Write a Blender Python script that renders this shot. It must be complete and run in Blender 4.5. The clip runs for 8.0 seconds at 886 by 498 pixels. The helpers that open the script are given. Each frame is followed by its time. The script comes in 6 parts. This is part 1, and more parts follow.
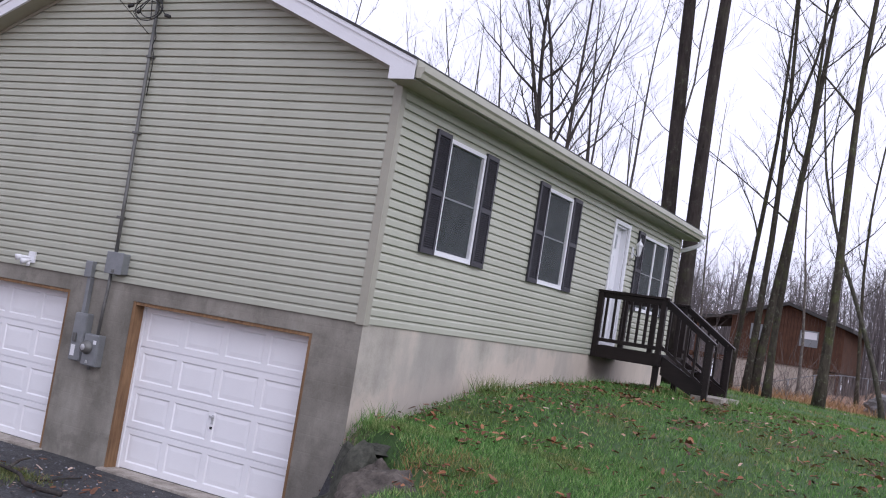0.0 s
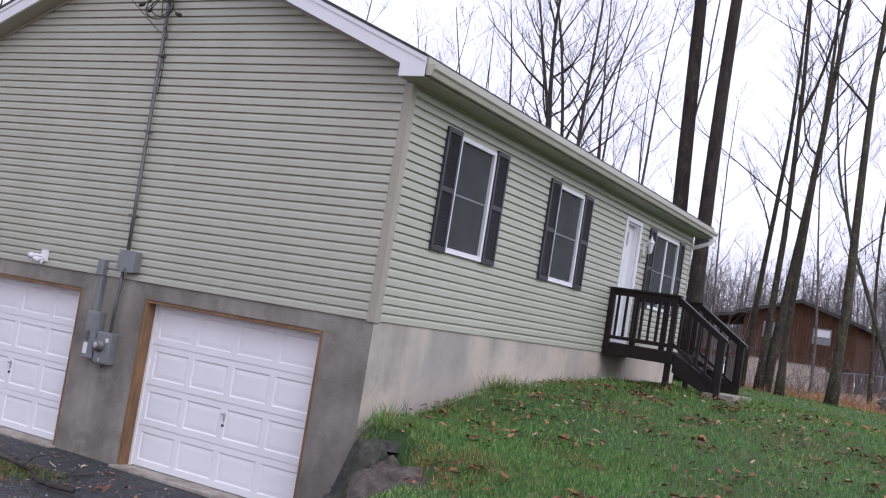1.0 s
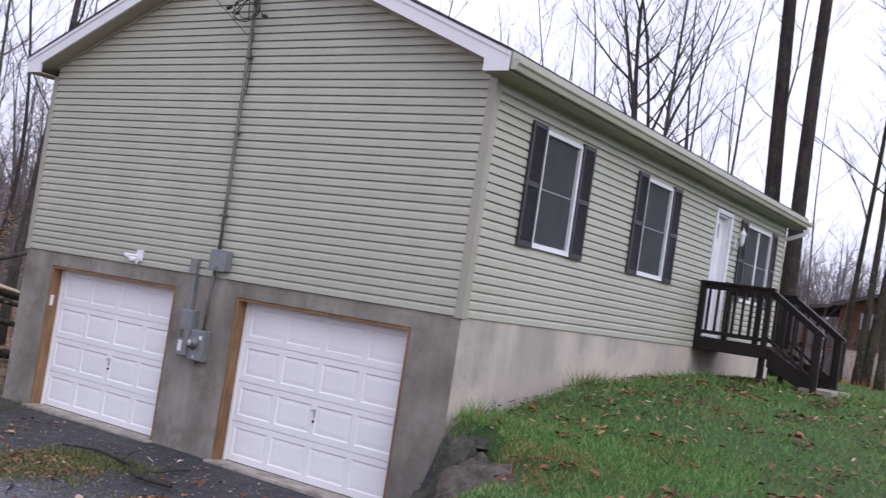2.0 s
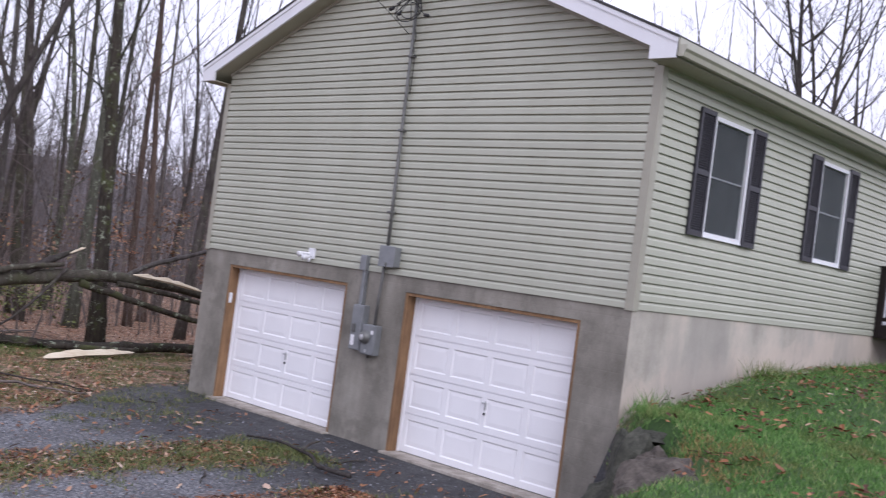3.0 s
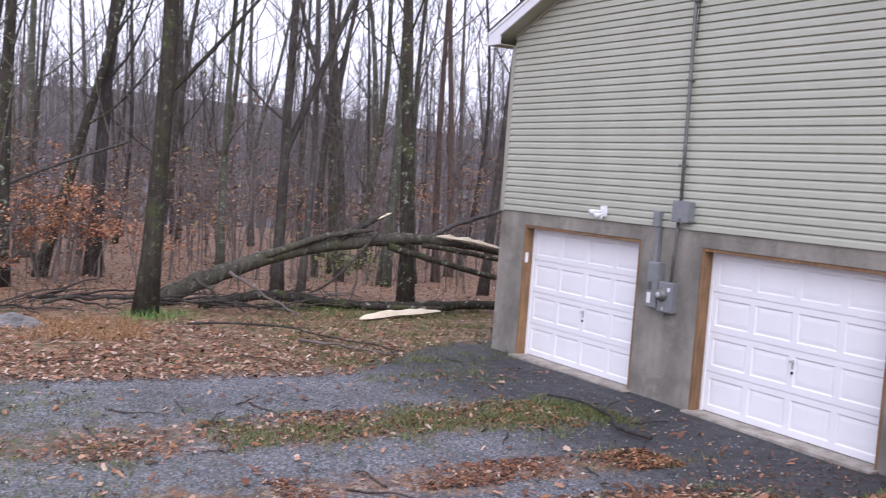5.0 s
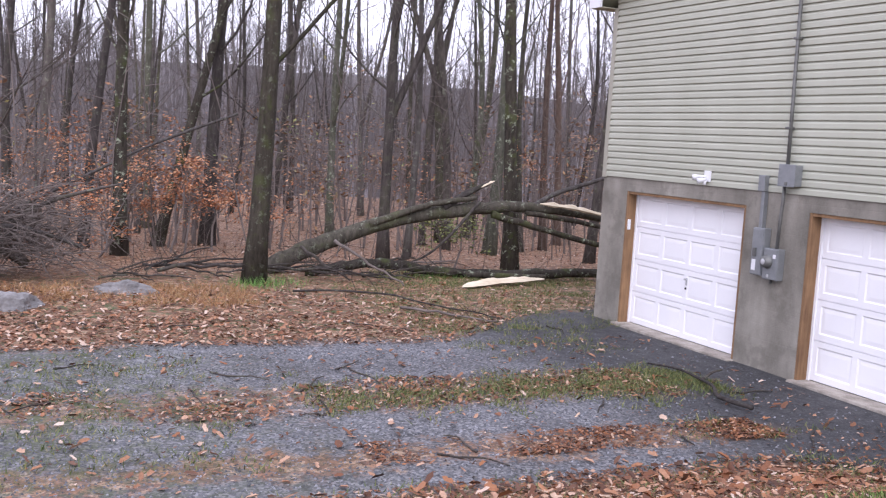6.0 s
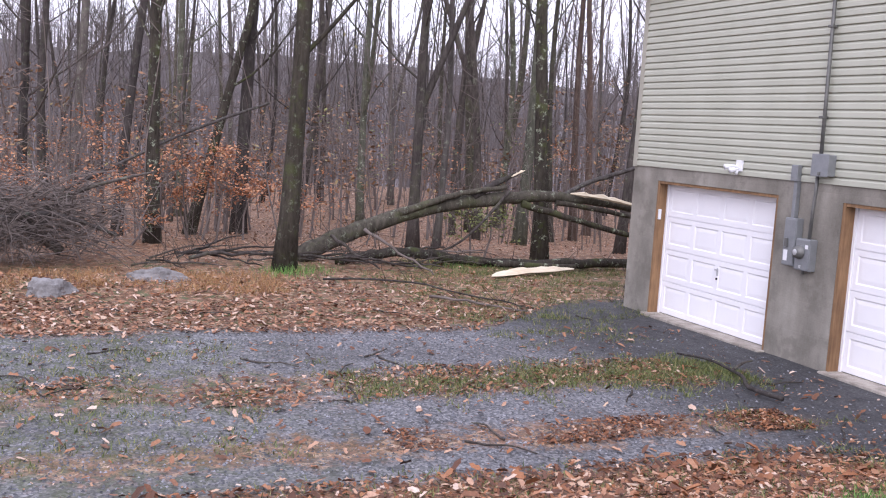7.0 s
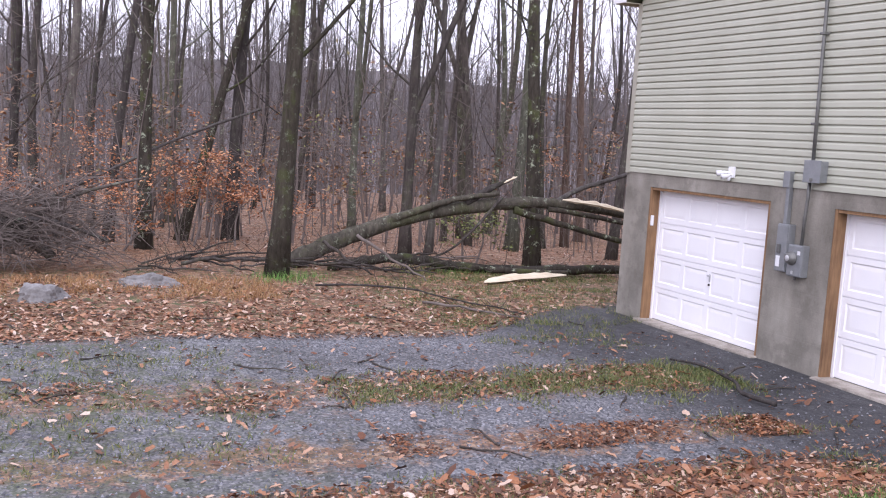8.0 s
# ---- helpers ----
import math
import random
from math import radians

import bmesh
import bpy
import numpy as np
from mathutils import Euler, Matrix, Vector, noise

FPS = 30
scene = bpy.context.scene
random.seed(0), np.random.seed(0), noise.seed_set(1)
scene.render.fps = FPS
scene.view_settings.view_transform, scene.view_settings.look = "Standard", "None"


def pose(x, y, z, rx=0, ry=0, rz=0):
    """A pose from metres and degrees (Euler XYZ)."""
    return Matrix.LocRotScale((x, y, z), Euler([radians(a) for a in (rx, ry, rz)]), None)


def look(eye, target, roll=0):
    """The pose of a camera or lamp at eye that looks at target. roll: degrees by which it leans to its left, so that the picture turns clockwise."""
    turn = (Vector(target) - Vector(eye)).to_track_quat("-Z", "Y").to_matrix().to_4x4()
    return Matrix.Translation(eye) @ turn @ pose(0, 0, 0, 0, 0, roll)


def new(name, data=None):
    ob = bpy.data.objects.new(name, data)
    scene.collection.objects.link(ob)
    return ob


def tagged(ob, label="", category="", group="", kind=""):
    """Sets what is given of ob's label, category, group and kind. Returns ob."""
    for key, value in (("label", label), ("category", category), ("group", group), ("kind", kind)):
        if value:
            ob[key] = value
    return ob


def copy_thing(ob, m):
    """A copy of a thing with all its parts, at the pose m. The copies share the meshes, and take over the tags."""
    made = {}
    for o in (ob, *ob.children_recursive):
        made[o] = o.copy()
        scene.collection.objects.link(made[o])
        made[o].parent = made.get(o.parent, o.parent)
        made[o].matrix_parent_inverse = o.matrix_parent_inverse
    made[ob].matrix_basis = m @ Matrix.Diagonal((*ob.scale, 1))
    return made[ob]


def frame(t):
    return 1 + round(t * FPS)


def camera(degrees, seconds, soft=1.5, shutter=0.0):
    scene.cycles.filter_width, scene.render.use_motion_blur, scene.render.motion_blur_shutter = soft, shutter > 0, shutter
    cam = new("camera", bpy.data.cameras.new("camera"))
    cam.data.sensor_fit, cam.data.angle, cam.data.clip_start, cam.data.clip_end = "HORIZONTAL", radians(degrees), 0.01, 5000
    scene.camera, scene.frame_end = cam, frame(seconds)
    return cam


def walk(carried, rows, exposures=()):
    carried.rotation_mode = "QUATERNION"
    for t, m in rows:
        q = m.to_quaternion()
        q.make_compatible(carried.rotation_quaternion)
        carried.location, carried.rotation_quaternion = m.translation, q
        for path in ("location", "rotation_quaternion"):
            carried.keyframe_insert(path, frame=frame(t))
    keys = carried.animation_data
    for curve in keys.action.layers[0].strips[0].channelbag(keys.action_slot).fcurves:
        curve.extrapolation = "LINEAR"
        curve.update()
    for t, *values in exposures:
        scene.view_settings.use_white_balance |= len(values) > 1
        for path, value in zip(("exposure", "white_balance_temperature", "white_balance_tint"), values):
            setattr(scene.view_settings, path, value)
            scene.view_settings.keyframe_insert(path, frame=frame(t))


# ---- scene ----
cam = camera(47.0, 8.0, soft=1.1, shutter=0.35)
PATH = [
    (0, (6.065, -9.361, 2.472), (5.092, -7.619, 2.611), 9.2),
    (0.5, (6.075, -9.365, 2.463), (5.097, -7.626, 2.601), 9.1),
    (1, (6.069, -9.353, 2.456), (5.077, -7.621, 2.589), 9.1),
    (1.2, (6.081, -9.343, 2.461), (5.07, -7.622, 2.589), 9.4),
    (2.3, (5.978, -9.326, 2.466), (4.783, -7.725, 2.55), 8.2),
    (2.5, (5.941, -9.406, 2.452), (4.697, -7.842, 2.526), 8.1),
    (3, (5.921, -9.468, 2.469), (4.56, -8.002, 2.507), 7.6),
    (3.5, (5.907, -9.555, 2.485), (4.433, -8.202, 2.497), 6.8),
    (4, (5.961, -9.456, 2.756), (4.391, -8.218, 2.714), 5.2),
    (4.5, (6.012, -9.407, 2.735), (4.364, -8.277, 2.646), 4.8),
    (5, (5.963, -9.353, 2.692), (4.246, -8.335, 2.559), 4.3),
    (6.5, (6.086, -9.121, 2.679), (4.256, -8.346, 2.451), 3.5),
    (7, (6.076, -9.157, 2.666), (4.244, -8.39, 2.435), 3.6),
    (7.5, (6.085, -9.209, 2.647), (4.256, -8.429, 2.43), 3.8),
    (8, (6.068, -9.193, 2.654), (4.241, -8.409, 2.437), 3.7),
]
EXPOSURES = [(0, -0.27, 5850, 15), (1.2, -0.27, 5850, 15), (2.5, -0.22, 5850, 15), (3.5, 0.0, 5850, 15), (4.5, 0.08, 5850, 15), (5.2, 0.2, 5850, 15), (6.5, 0.36, 5980, 17), (8, 0.36, 5980, 17)]
walk(cam, [(t, look(eye, target, roll)) for t, eye, target, roll in PATH], EXPOSURES)


# ---- world and light: a flat overcast sky ----
world = bpy.data.worlds.new("overcast")
scene.world = world
world.use_nodes = True
wn, wl = world.node_tree.nodes, world.node_tree.links
sky = wn.new("ShaderNodeTexSky")
sky.sky_type = "NISHITA"
sky.sun_disc = False
sky.sun_elevation, sky.sun_rotation = radians(36), radians(114)
sky.air_density, sky.dust_density = 1.0, 4.0
cloud = wn.new("ShaderNodeMix")
cloud.data_type = "RGBA"
cloud.inputs["Factor"].default_value = 0.93
cloud.inputs["B"].default_value = (13.2, 12.75, 14.0, 1)
wl.new(sky.outputs["Color"], cloud.inputs["A"])
wl.new(cloud.outputs["Result"], wn["Background"].inputs["Color"])
wn["Background"].inputs["Strength"].default_value = 0.11

sun = new("sun", bpy.data.lights.new("sun", "SUN"))
sun.data.energy, sun.data.angle, sun.data.color = 1.25, radians(40), (1.0, 0.97, 0.93)
sun.matrix_world = look((40, -18, 32), (0, 0, 0))


# ---- materials ----
class Mat:
    """A small node builder round one principled material."""

    def __init__(self, name, rough=0.7, metal=0.0, spec=0.5):
        self.m = bpy.data.materials.new(name)
        self.m.use_nodes = True
        self.t = self.m.node_tree
        self.b = self.t.nodes["Principled BSDF"]
        self.b.inputs["Roughness"].default_value = rough
        self.b.inputs["Metallic"].default_value = metal
        self.b.inputs["Specular IOR Level"].default_value = spec
        self.co = self.node("ShaderNodeNewGeometry").outputs["Position"]

    def node(self, kind):
        return self.t.nodes.new(kind)

    def link(self, a, b):
        self.t.links.new(a, b)

    def scaled(self, v):
        n = self.node("ShaderNodeVectorMath")
        n.operation = "MULTIPLY"
        self.link(self.co, n.inputs[0])
        n.inputs[1].default_value = v
        return n.outputs[0]

    def noise(self, scale, detail=4.0, rough=0.6, stretch=(1, 1, 1)):
        n = self.node("ShaderNodeTexNoise")
        n.inputs["Scale"].default_value = scale
        n.inputs["Detail"].default_value = detail
        n.inputs["Roughness"].default_value = rough
        self.link(self.scaled(stretch), n.inputs["Vector"])
        return n.outputs["Fac"]

    def voronoi(self, scale, out="Distance"):
        n = self.node("ShaderNodeTexVoronoi")
        n.inputs["Scale"].default_value = scale
        self.link(self.co, n.inputs["Vector"])
        return n.outputs[out]

    def ramp(self, fac, stops):
        n = self.node("ShaderNodeValToRGB")
        e = n.color_ramp.elements
        while len(e) < len(stops):
            e.new(0.5)
        for k, (p, c) in zip(e, stops):
            k.position = p
            k.color = (*c, 1) if len(c) == 3 else c
        self.link(fac, n.inputs["Fac"])
        return n.outputs["Color"]

    def mask(self, fac, lo, hi):
        n = self.node("ShaderNodeMapRange")
        n.interpolation_type = "SMOOTHSTEP"
        n.inputs["From Min"].default_value = lo
        n.inputs["From Max"].default_value = hi
        self.link(fac, n.inputs["Value"])
        return n.outputs["Result"]

    def mix(self, fac, a, b, blend="MIX"):
        n = self.node("ShaderNodeMix")
        n.data_type, n.blend_type = "RGBA", blend
        for sock, v in ((n.inputs["Factor"], fac), (n.inputs["A"], a), (n.inputs["B"], b)):
            if isinstance(v, (int, float)):
                sock.default_value = v
            elif isinstance(v, tuple):
                sock.default_value = (*v, 1)
            else:
                self.link(v, sock)
        return n.outputs["Result"]

    def math(self, op, a, b=0.0):
        n = self.node("ShaderNodeMath")
        n.operation = op
        for sock, v in zip(n.inputs, (a, b)):
            if isinstance(v, (int, float)):
                sock.default_value = v
            else:
                self.link(v, sock)
        return n.outputs[0]

    def axis(self, k):
        n = self.node("ShaderNodeSeparateXYZ")
        self.link(self.co, n.inputs[0])
        return n.outputs[k]

    def random(self):
        return self.node("ShaderNodeObjectInfo").outputs["Random"]

    def island(self):
        return self.node("ShaderNodeNewGeometry").outputs["Random Per Island"]

    def color(self, c):
        if isinstance(c, tuple):
            self.b.inputs["Base Color"].default_value = (*c, 1)
        else:
            self.link(c, self.b.inputs["Base Color"])
        return self

    def rough(self, r):
        self.link(r, self.b.inputs["Roughness"])
        return self

    def bump(self, h, strength=0.4, dist=0.01):
        n = self.node("ShaderNodeBump")
        n.inputs["Strength"].default_value = strength
        n.inputs["Distance"].default_value = dist
        self.link(h, n.inputs["Height"])
        self.link(n.outputs[0], self.b.inputs["Normal"])
        return self


def mat_varied(name, dark, light, scale=6.0, rough=0.7, metal=0.0, bump=0.2, stretch=(1, 1, 1), fine=90.0, spec=0.5):
    """Two-scale variation between two colours with a fine relief."""
    k = Mat(name, rough, metal, spec)
    big = k.noise(scale, 5, 0.6, stretch)
    small = k.noise(fine, 3, 0.6, stretch)
    f = k.math("ADD", k.math("MULTIPLY", big, 0.65), k.math("MULTIPLY", small, 0.35))
    k.color(k.ramp(f, [(0.32, dark), (0.68, light)]))
    k.bump(small, bump, 0.004)
    return k.m


def mat_siding():
    k = Mat("vinyl_siding", 0.42, 0, 0.4)
    streak = k.noise(1.6, 5, 0.65, (1, 1, 0.35))
    base = k.ramp(streak, [(0.25, (0.41, 0.414, 0.335)), (0.75, (0.463, 0.468, 0.388))])
    per = k.ramp(k.random(), [(0, (0.95, 0.95, 0.95)), (1, (1.0, 1.0, 1.0))])
    k.color(k.mix(1.0, base, per, "MULTIPLY"))
    k.bump(k.noise(60, 3, 0.6, (0.15, 0.15, 2.5)), 0.12, 0.002)
    return k.m


def mat_concrete(name, dark, mid, light, block=True):
    k = Mat(name, 0.88, 0, 0.25)
    big = k.noise(0.9, 6, 0.62)
    drip = k.noise(1.4, 5, 0.6, (1, 1, 0.3))
    fine = k.noise(45, 5, 0.7)
    f = k.math("ADD", k.math("MULTIPLY", big, 0.5), k.math("ADD", k.math("MULTIPLY", drip, 0.38), k.math("MULTIPLY", fine, 0.12)))
    c = k.ramp(f, [(0.38, dark), (0.5, mid), (0.62, light)])
    blot = k.mask(k.noise(2.3, 6, 0.7), 0.5, 0.63)
    c = k.mix(k.math("MULTIPLY", blot, 0.45 if block else 0.12), c, dark)
    if not block:
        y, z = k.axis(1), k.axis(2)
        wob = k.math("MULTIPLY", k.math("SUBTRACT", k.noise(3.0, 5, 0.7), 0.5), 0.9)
        # shade below the porch deck, painted into the wall colour with a ragged edge
        porch_shade = k.math("MULTIPLY", k.mask(k.math("ADD", y, wob), 6.95, 7.25), k.math("SUBTRACT", 1.0, k.mask(k.math("ADD", y, wob), 7.9, 8.5)))
        porch_shade = k.math("MULTIPLY", porch_shade, k.mask(k.math("ADD", z, wob), 1.75, 2.05))
        c = k.mix(k.math("MULTIPLY", porch_shade, 0.8), c, (0.05, 0.045, 0.04))
        low = k.math("SUBTRACT", k.math("ADD", z, wob), k.math("MULTIPLY", y, 0.14))
        c = k.mix(k.math("MULTIPLY", k.math("SUBTRACT", 1.0, k.mask(low, 1.35, 1.65)), 0.6), c, (0.56, 0.475, 0.4))
        grey = k.mask(k.noise(0.8, 5, 0.65, (1, 1, 0.5)), 0.46, 0.62)
        c = k.mix(k.math("MULTIPLY", grey, 0.5), c, (0.3, 0.285, 0.26))
    k.color(c)
    h = fine
    if block:
        bx = k.math("ADD", k.axis(0), k.axis(1))
        comb = k.node("ShaderNodeCombineXYZ")
        k.link(bx, comb.inputs[0])
        k.link(k.axis(2), comb.inputs[1])
        br = k.node("ShaderNodeTexBrick")
        br.inputs["Scale"].default_value = 1.0
        br.inputs["Brick Width"].default_value = 0.4
        br.inputs["Row Height"].default_value = 0.2
        br.inputs["Mortar Size"].default_value = 0.012
        br.inputs["Mortar Smooth"].default_value = 1.0
        k.link(comb.outputs[0], br.inputs["Vector"])
        h = k.math("ADD", k.math("MULTIPLY", fine, 0.5), k.math("MULTIPLY", br.outputs["Fac"], -0.35))
    k.bump(h, 0.35, 0.006)
    return k.m


def mat_wood(name, dark, light, along=2, rough=0.75):
    k = Mat(name, rough, 0, 0.3)
    st = [9.0, 9.0, 9.0]
    st[along] = 0.8
    g = k.noise(3.0, 6, 0.65, tuple(st))
    big = k.noise(2.0, 3)
    f = k.math("ADD", k.math("MULTIPLY", g, 0.6), k.math("MULTIPLY", big, 0.4))
    c = k.ramp(f, [(0.3, dark), (0.7, light)])
    k.color(k.mix(1.0, c, k.ramp(k.random(), [(0, (0.85, 0.85, 0.85)), (1, (1, 1, 1))]), "MULTIPLY"))
    k.bump(g, 0.3, 0.004)
    return k.m


def mat_bark(name, dark, light, moss=0.0, lichen=0.0):
    k = Mat(name, 0.92, 0, 0.15)
    ridge = k.noise(14, 5, 0.7, (1, 1, 0.22))
    big = k.noise(1.3, 4)
    c = k.ramp(k.math("ADD", k.math("MULTIPLY", ridge, 0.7), k.math("MULTIPLY", big, 0.3)), [(0.33, dark), (0.66, light)])
    if moss:
        c = k.mix(k.math("MULTIPLY", k.mask(k.noise(2.6, 5, 0.7), 0.5, 0.66), moss), c, (0.075, 0.095, 0.03))
    if lichen:
        c = k.mix(k.math("MULTIPLY", k.mask(k.noise(7.0, 5, 0.75), 0.56, 0.66), lichen), c, (0.33, 0.38, 0.29))
    per = k.ramp(k.random(), [(0, (0.72, 0.7, 0.7)), (1, (1.15, 1.1, 1.05))])
    k.color(k.mix(1.0, c, per, "MULTIPLY"))
    k.bump(ridge, 0.8, 0.03)
    return k.m


def mat_ground():
    """One sheet: wet grey gravel on the drive with leaf and grass strips, lawn on the rise, leaf litter in the woods."""
    k = Mat("ground_cover", 0.8, 0, 0.35)
    x, y = k.axis(0), k.axis(1)
    n1 = k.noise(0.9, 5, 0.65)
    n2 = k.noise(5.0, 5, 0.7)
    n3 = k.noise(38.0, 4, 0.7)
    stone = k.voronoi(42.0, "Color")
    sep = k.node("ShaderNodeSeparateColor")
    k.link(stone, sep.inputs[0])
    gravel = k.ramp(k.math("ADD", k.math("MULTIPLY", sep.outputs[0], 0.6), k.math("MULTIPLY", n3, 0.4)),
                    [(0.2, (0.07, 0.071, 0.077)), (0.55, (0.16, 0.163, 0.178)), (0.85, (0.33, 0.325, 0.34))])
    damp = k.ramp(n1, [(0.35, (0.6, 0.58, 0.56)), (0.65, (1, 1, 1))])
    gravel = k.mix(1.0, gravel, damp, "MULTIPLY")
    wet = k.math("MULTIPLY", k.mask(k.math("ADD", y, k.math("MULTIPLY", n1, 1.5)), -2.9, -1.2), 0.78)
    gravel = k.mix(wet, gravel, (0.03, 0.03, 0.033))
    soil = k.ramp(n3, [(0.3, (0.055, 0.043, 0.028)), (0.7, (0.15, 0.115, 0.07))])
    grass = k.ramp(k.math("ADD", k.math("MULTIPLY", n3, 0.55), k.math("MULTIPLY", n2, 0.45)),
                   [(0.32, (0.02, 0.042, 0.011)), (0.58, (0.055, 0.11, 0.027)), (0.8, (0.14, 0.18, 0.06))])
    leafc = k.voronoi(13.0, "Color")
    sep2 = k.node("ShaderNodeSeparateColor")
    k.link(leafc, sep2.inputs[0])
    litter = k.ramp(sep2.outputs[1], [(0.0, (0.12, 0.058, 0.034)), (0.4, (0.24, 0.112, 0.06)), (0.7, (0.36, 0.19, 0.105)), (1.0, (0.48, 0.34, 0.23))])
    litter = k.mix(k.mask(n3, 0.35, 0.6), soil, litter)
    wob = k.math("ADD", k.math("MULTIPLY", k.math("SUBTRACT", n1, 0.5), 1.2), k.math("MULTIPLY", k.math("SUBTRACT", n2, 0.5), 1.5))
    xs = k.math("ADD", x, wob)

    def strip(c, half, soft):
        d = k.math("ABSOLUTE", k.math("SUBTRACT", xs, c))
        return k.math("SUBTRACT", 1.0, k.mask(d, half - soft, half + soft))

    # the drive, its grassy crown and the leafy verge
    c = gravel
    apart = k.math("SUBTRACT", 1.0, k.mask(k.math("ADD", y, k.math("MULTIPLY", wob, 0.6)), -2.3, -1.5))
    mid = k.math("MULTIPLY", k.math("MULTIPLY", strip(-3.75, 0.48, 0.3), 0.8), apart)
    c = k.mix(mid, c, k.mix(k.mask(n2, 0.48, 0.62), litter, k.mix(0.45, soil, grass)))
    near = k.math("MULTIPLY", k.math("MULTIPLY", strip(-1.75, 0.25, 0.2), 0.85), apart)
    c = k.mix(near, c, litter)
    sparse = k.math("MULTIPLY", k.mask(k.math("SUBTRACT", -5.0, k.math("ADD", y, wob)), 0.0, 4.0), 0.6)
    c = k.mix(k.math("MULTIPLY", sparse, k.mask(n2, 0.4, 0.6)), c, k.mix(0.5, soil, grass))
    verge = k.math("SUBTRACT", 1.0, k.mask(k.math("ADD", xs, k.math("MULTIPLY", k.mask(y, -3.6, -0.6), 2.0)), -6.9, -6.2))
    c = k.mix(verge, c, k.mix(k.mask(n2, 0.5, 0.62), litter, k.mix(0.5, grass, soil)))
    woods = k.math("SUBTRACT", 1.0, k.mask(xs, -13.5, -12.0))
    c = k.mix(woods, c, litter)
    # the bank and the lawn
    bank = k.mask(k.math("SUBTRACT", k.math("ADD", x, k.math("MULTIPLY", wob, 0.4)), k.math("MULTIPLY", k.mask(y, -2.6, -1.4), 1.0)), -1.0, -0.6)
    c = k.mix(bank, c, litter)
    toe = k.math("MULTIPLY", k.math("MINIMUM", k.math("ADD", y, 1.3), 0.0), 1.0)
    lawn = k.mask(k.math("ADD", k.math("ADD", x, toe), k.math("MULTIPLY", wob, 0.5)), 0.0, 0.45)
    inlawn = k.math("MAXIMUM", lawn, k.mask(y, 11.0, 13.0))
    inlawn = k.math("MULTIPLY", inlawn, k.math("SUBTRACT", 1.0, k.mask(k.math("ADD", y, wob), 25.0, 28.0)))
    inlawn = k.math("MULTIPLY", inlawn, k.mask(x, -6.0, -3.0))
    c = k.mix(inlawn, c, grass)
    far = k.mask(k.math("ADD", y, wob), 25.0, 28.0)
    c = k.mix(far, c, litter)
    # far ground fades to grey-mauve: twig cover and painted distance haze in one colour
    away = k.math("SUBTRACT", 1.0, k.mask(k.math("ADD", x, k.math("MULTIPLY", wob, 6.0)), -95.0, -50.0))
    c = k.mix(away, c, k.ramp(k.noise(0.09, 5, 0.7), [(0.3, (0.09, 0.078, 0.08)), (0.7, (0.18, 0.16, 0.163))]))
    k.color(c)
    h = k.math("ADD", k.math("MULTIPLY", sep.outputs[0], 0.5), n3)
    k.bump(h, 0.6, 0.02)
    k.rough(k.ramp(n2, [(0.3, (0.55, 0.55, 0.55)), (0.7, (0.9, 0.9, 0.9))]))
    return k.m


def mat_leaf(name, stops, rough=0.6):
    k = Mat(name, rough, 0, 0.4)
    tone = k.ramp(k.noise(55, 4, 0.7), [(0.3, (0.62, 0.6, 0.58)), (0.7, (1.0, 1.0, 1.0))])
    k.color(k.mix(1.0, k.ramp(k.island(), stops), tone, "MULTIPLY"))
    return k.m


def mat_grass():
    k = Mat("grass_blades", 0.85, 0, 0.15)
    green = k.ramp(k.island(), [(0.0, (0.042, 0.105, 0.024)), (0.45, (0.115, 0.25, 0.062)), (0.9, (0.22, 0.36, 0.115)), (1.0, (0.4, 0.39, 0.19))])
    tired = k.ramp(k.island(), [(0.0, (0.075, 0.09, 0.025)), (0.6, (0.17, 0.18, 0.06)), (1.0, (0.34, 0.27, 0.13))])
    k.color(k.mix(k.math("MULTIPLY", k.mask(k.noise(0.9, 5, 0.65), 0.44, 0.66), 0.75), green, tired))
    return k.m


def mat_glass():
    k = Mat("window_glass", 0.03, 0, 0.5)
    k.b.inputs["Transmission Weight"].default_value = 1.0
    k.b.inputs["IOR"].default_value = 1.45
    k.color((0.62, 0.66, 0.68))
    return k.m


def mat_screen():
    """A dark insect screen: fine mesh that lets part of the view through."""
    k = Mat("insect_screen", 0.7, 0, 0.2)
    k.color(k.ramp(k.noise(3.0, 4), [(0.3, (0.06, 0.067, 0.07)), (0.7, (0.085, 0.093, 0.097))]))
    k.b.inputs["Alpha"].default_value = 0.72
    return k.m


SIDING = mat_siding()
CONCRETE = mat_concrete("parged_block", (0.14, 0.128, 0.108), (0.25, 0.232, 0.2), (0.37, 0.345, 0.3))
PARGE = mat_concrete("parging", (0.3, 0.278, 0.24), (0.45, 0.415, 0.36), (0.58, 0.51, 0.435), False)
APRON = mat_varied("apron_concrete", (0.16, 0.135, 0.11), (0.5, 0.455, 0.4), 5.0, 0.85)
WHITE_TRIM = mat_varied("white_trim", (0.72, 0.72, 0.75), (0.8, 0.8, 0.83), 2.0, 0.4, 0, 0.05)
DOOR_WHITE = mat_varied("garage_door_white", (0.8, 0.79, 0.81), (0.87, 0.86, 0.88), 1.5, 0.45, 0, 0.12)
TAN_TRIM = mat_varied("corner_post_vinyl", (0.32, 0.305, 0.245), (0.37, 0.355, 0.29), 2.5, 0.45, 0, 0.05)
SOFFIT = mat_varied("soffit_vinyl", (0.33, 0.32, 0.24), (0.4, 0.385, 0.3), 2.0, 0.55, 0, 0.08)
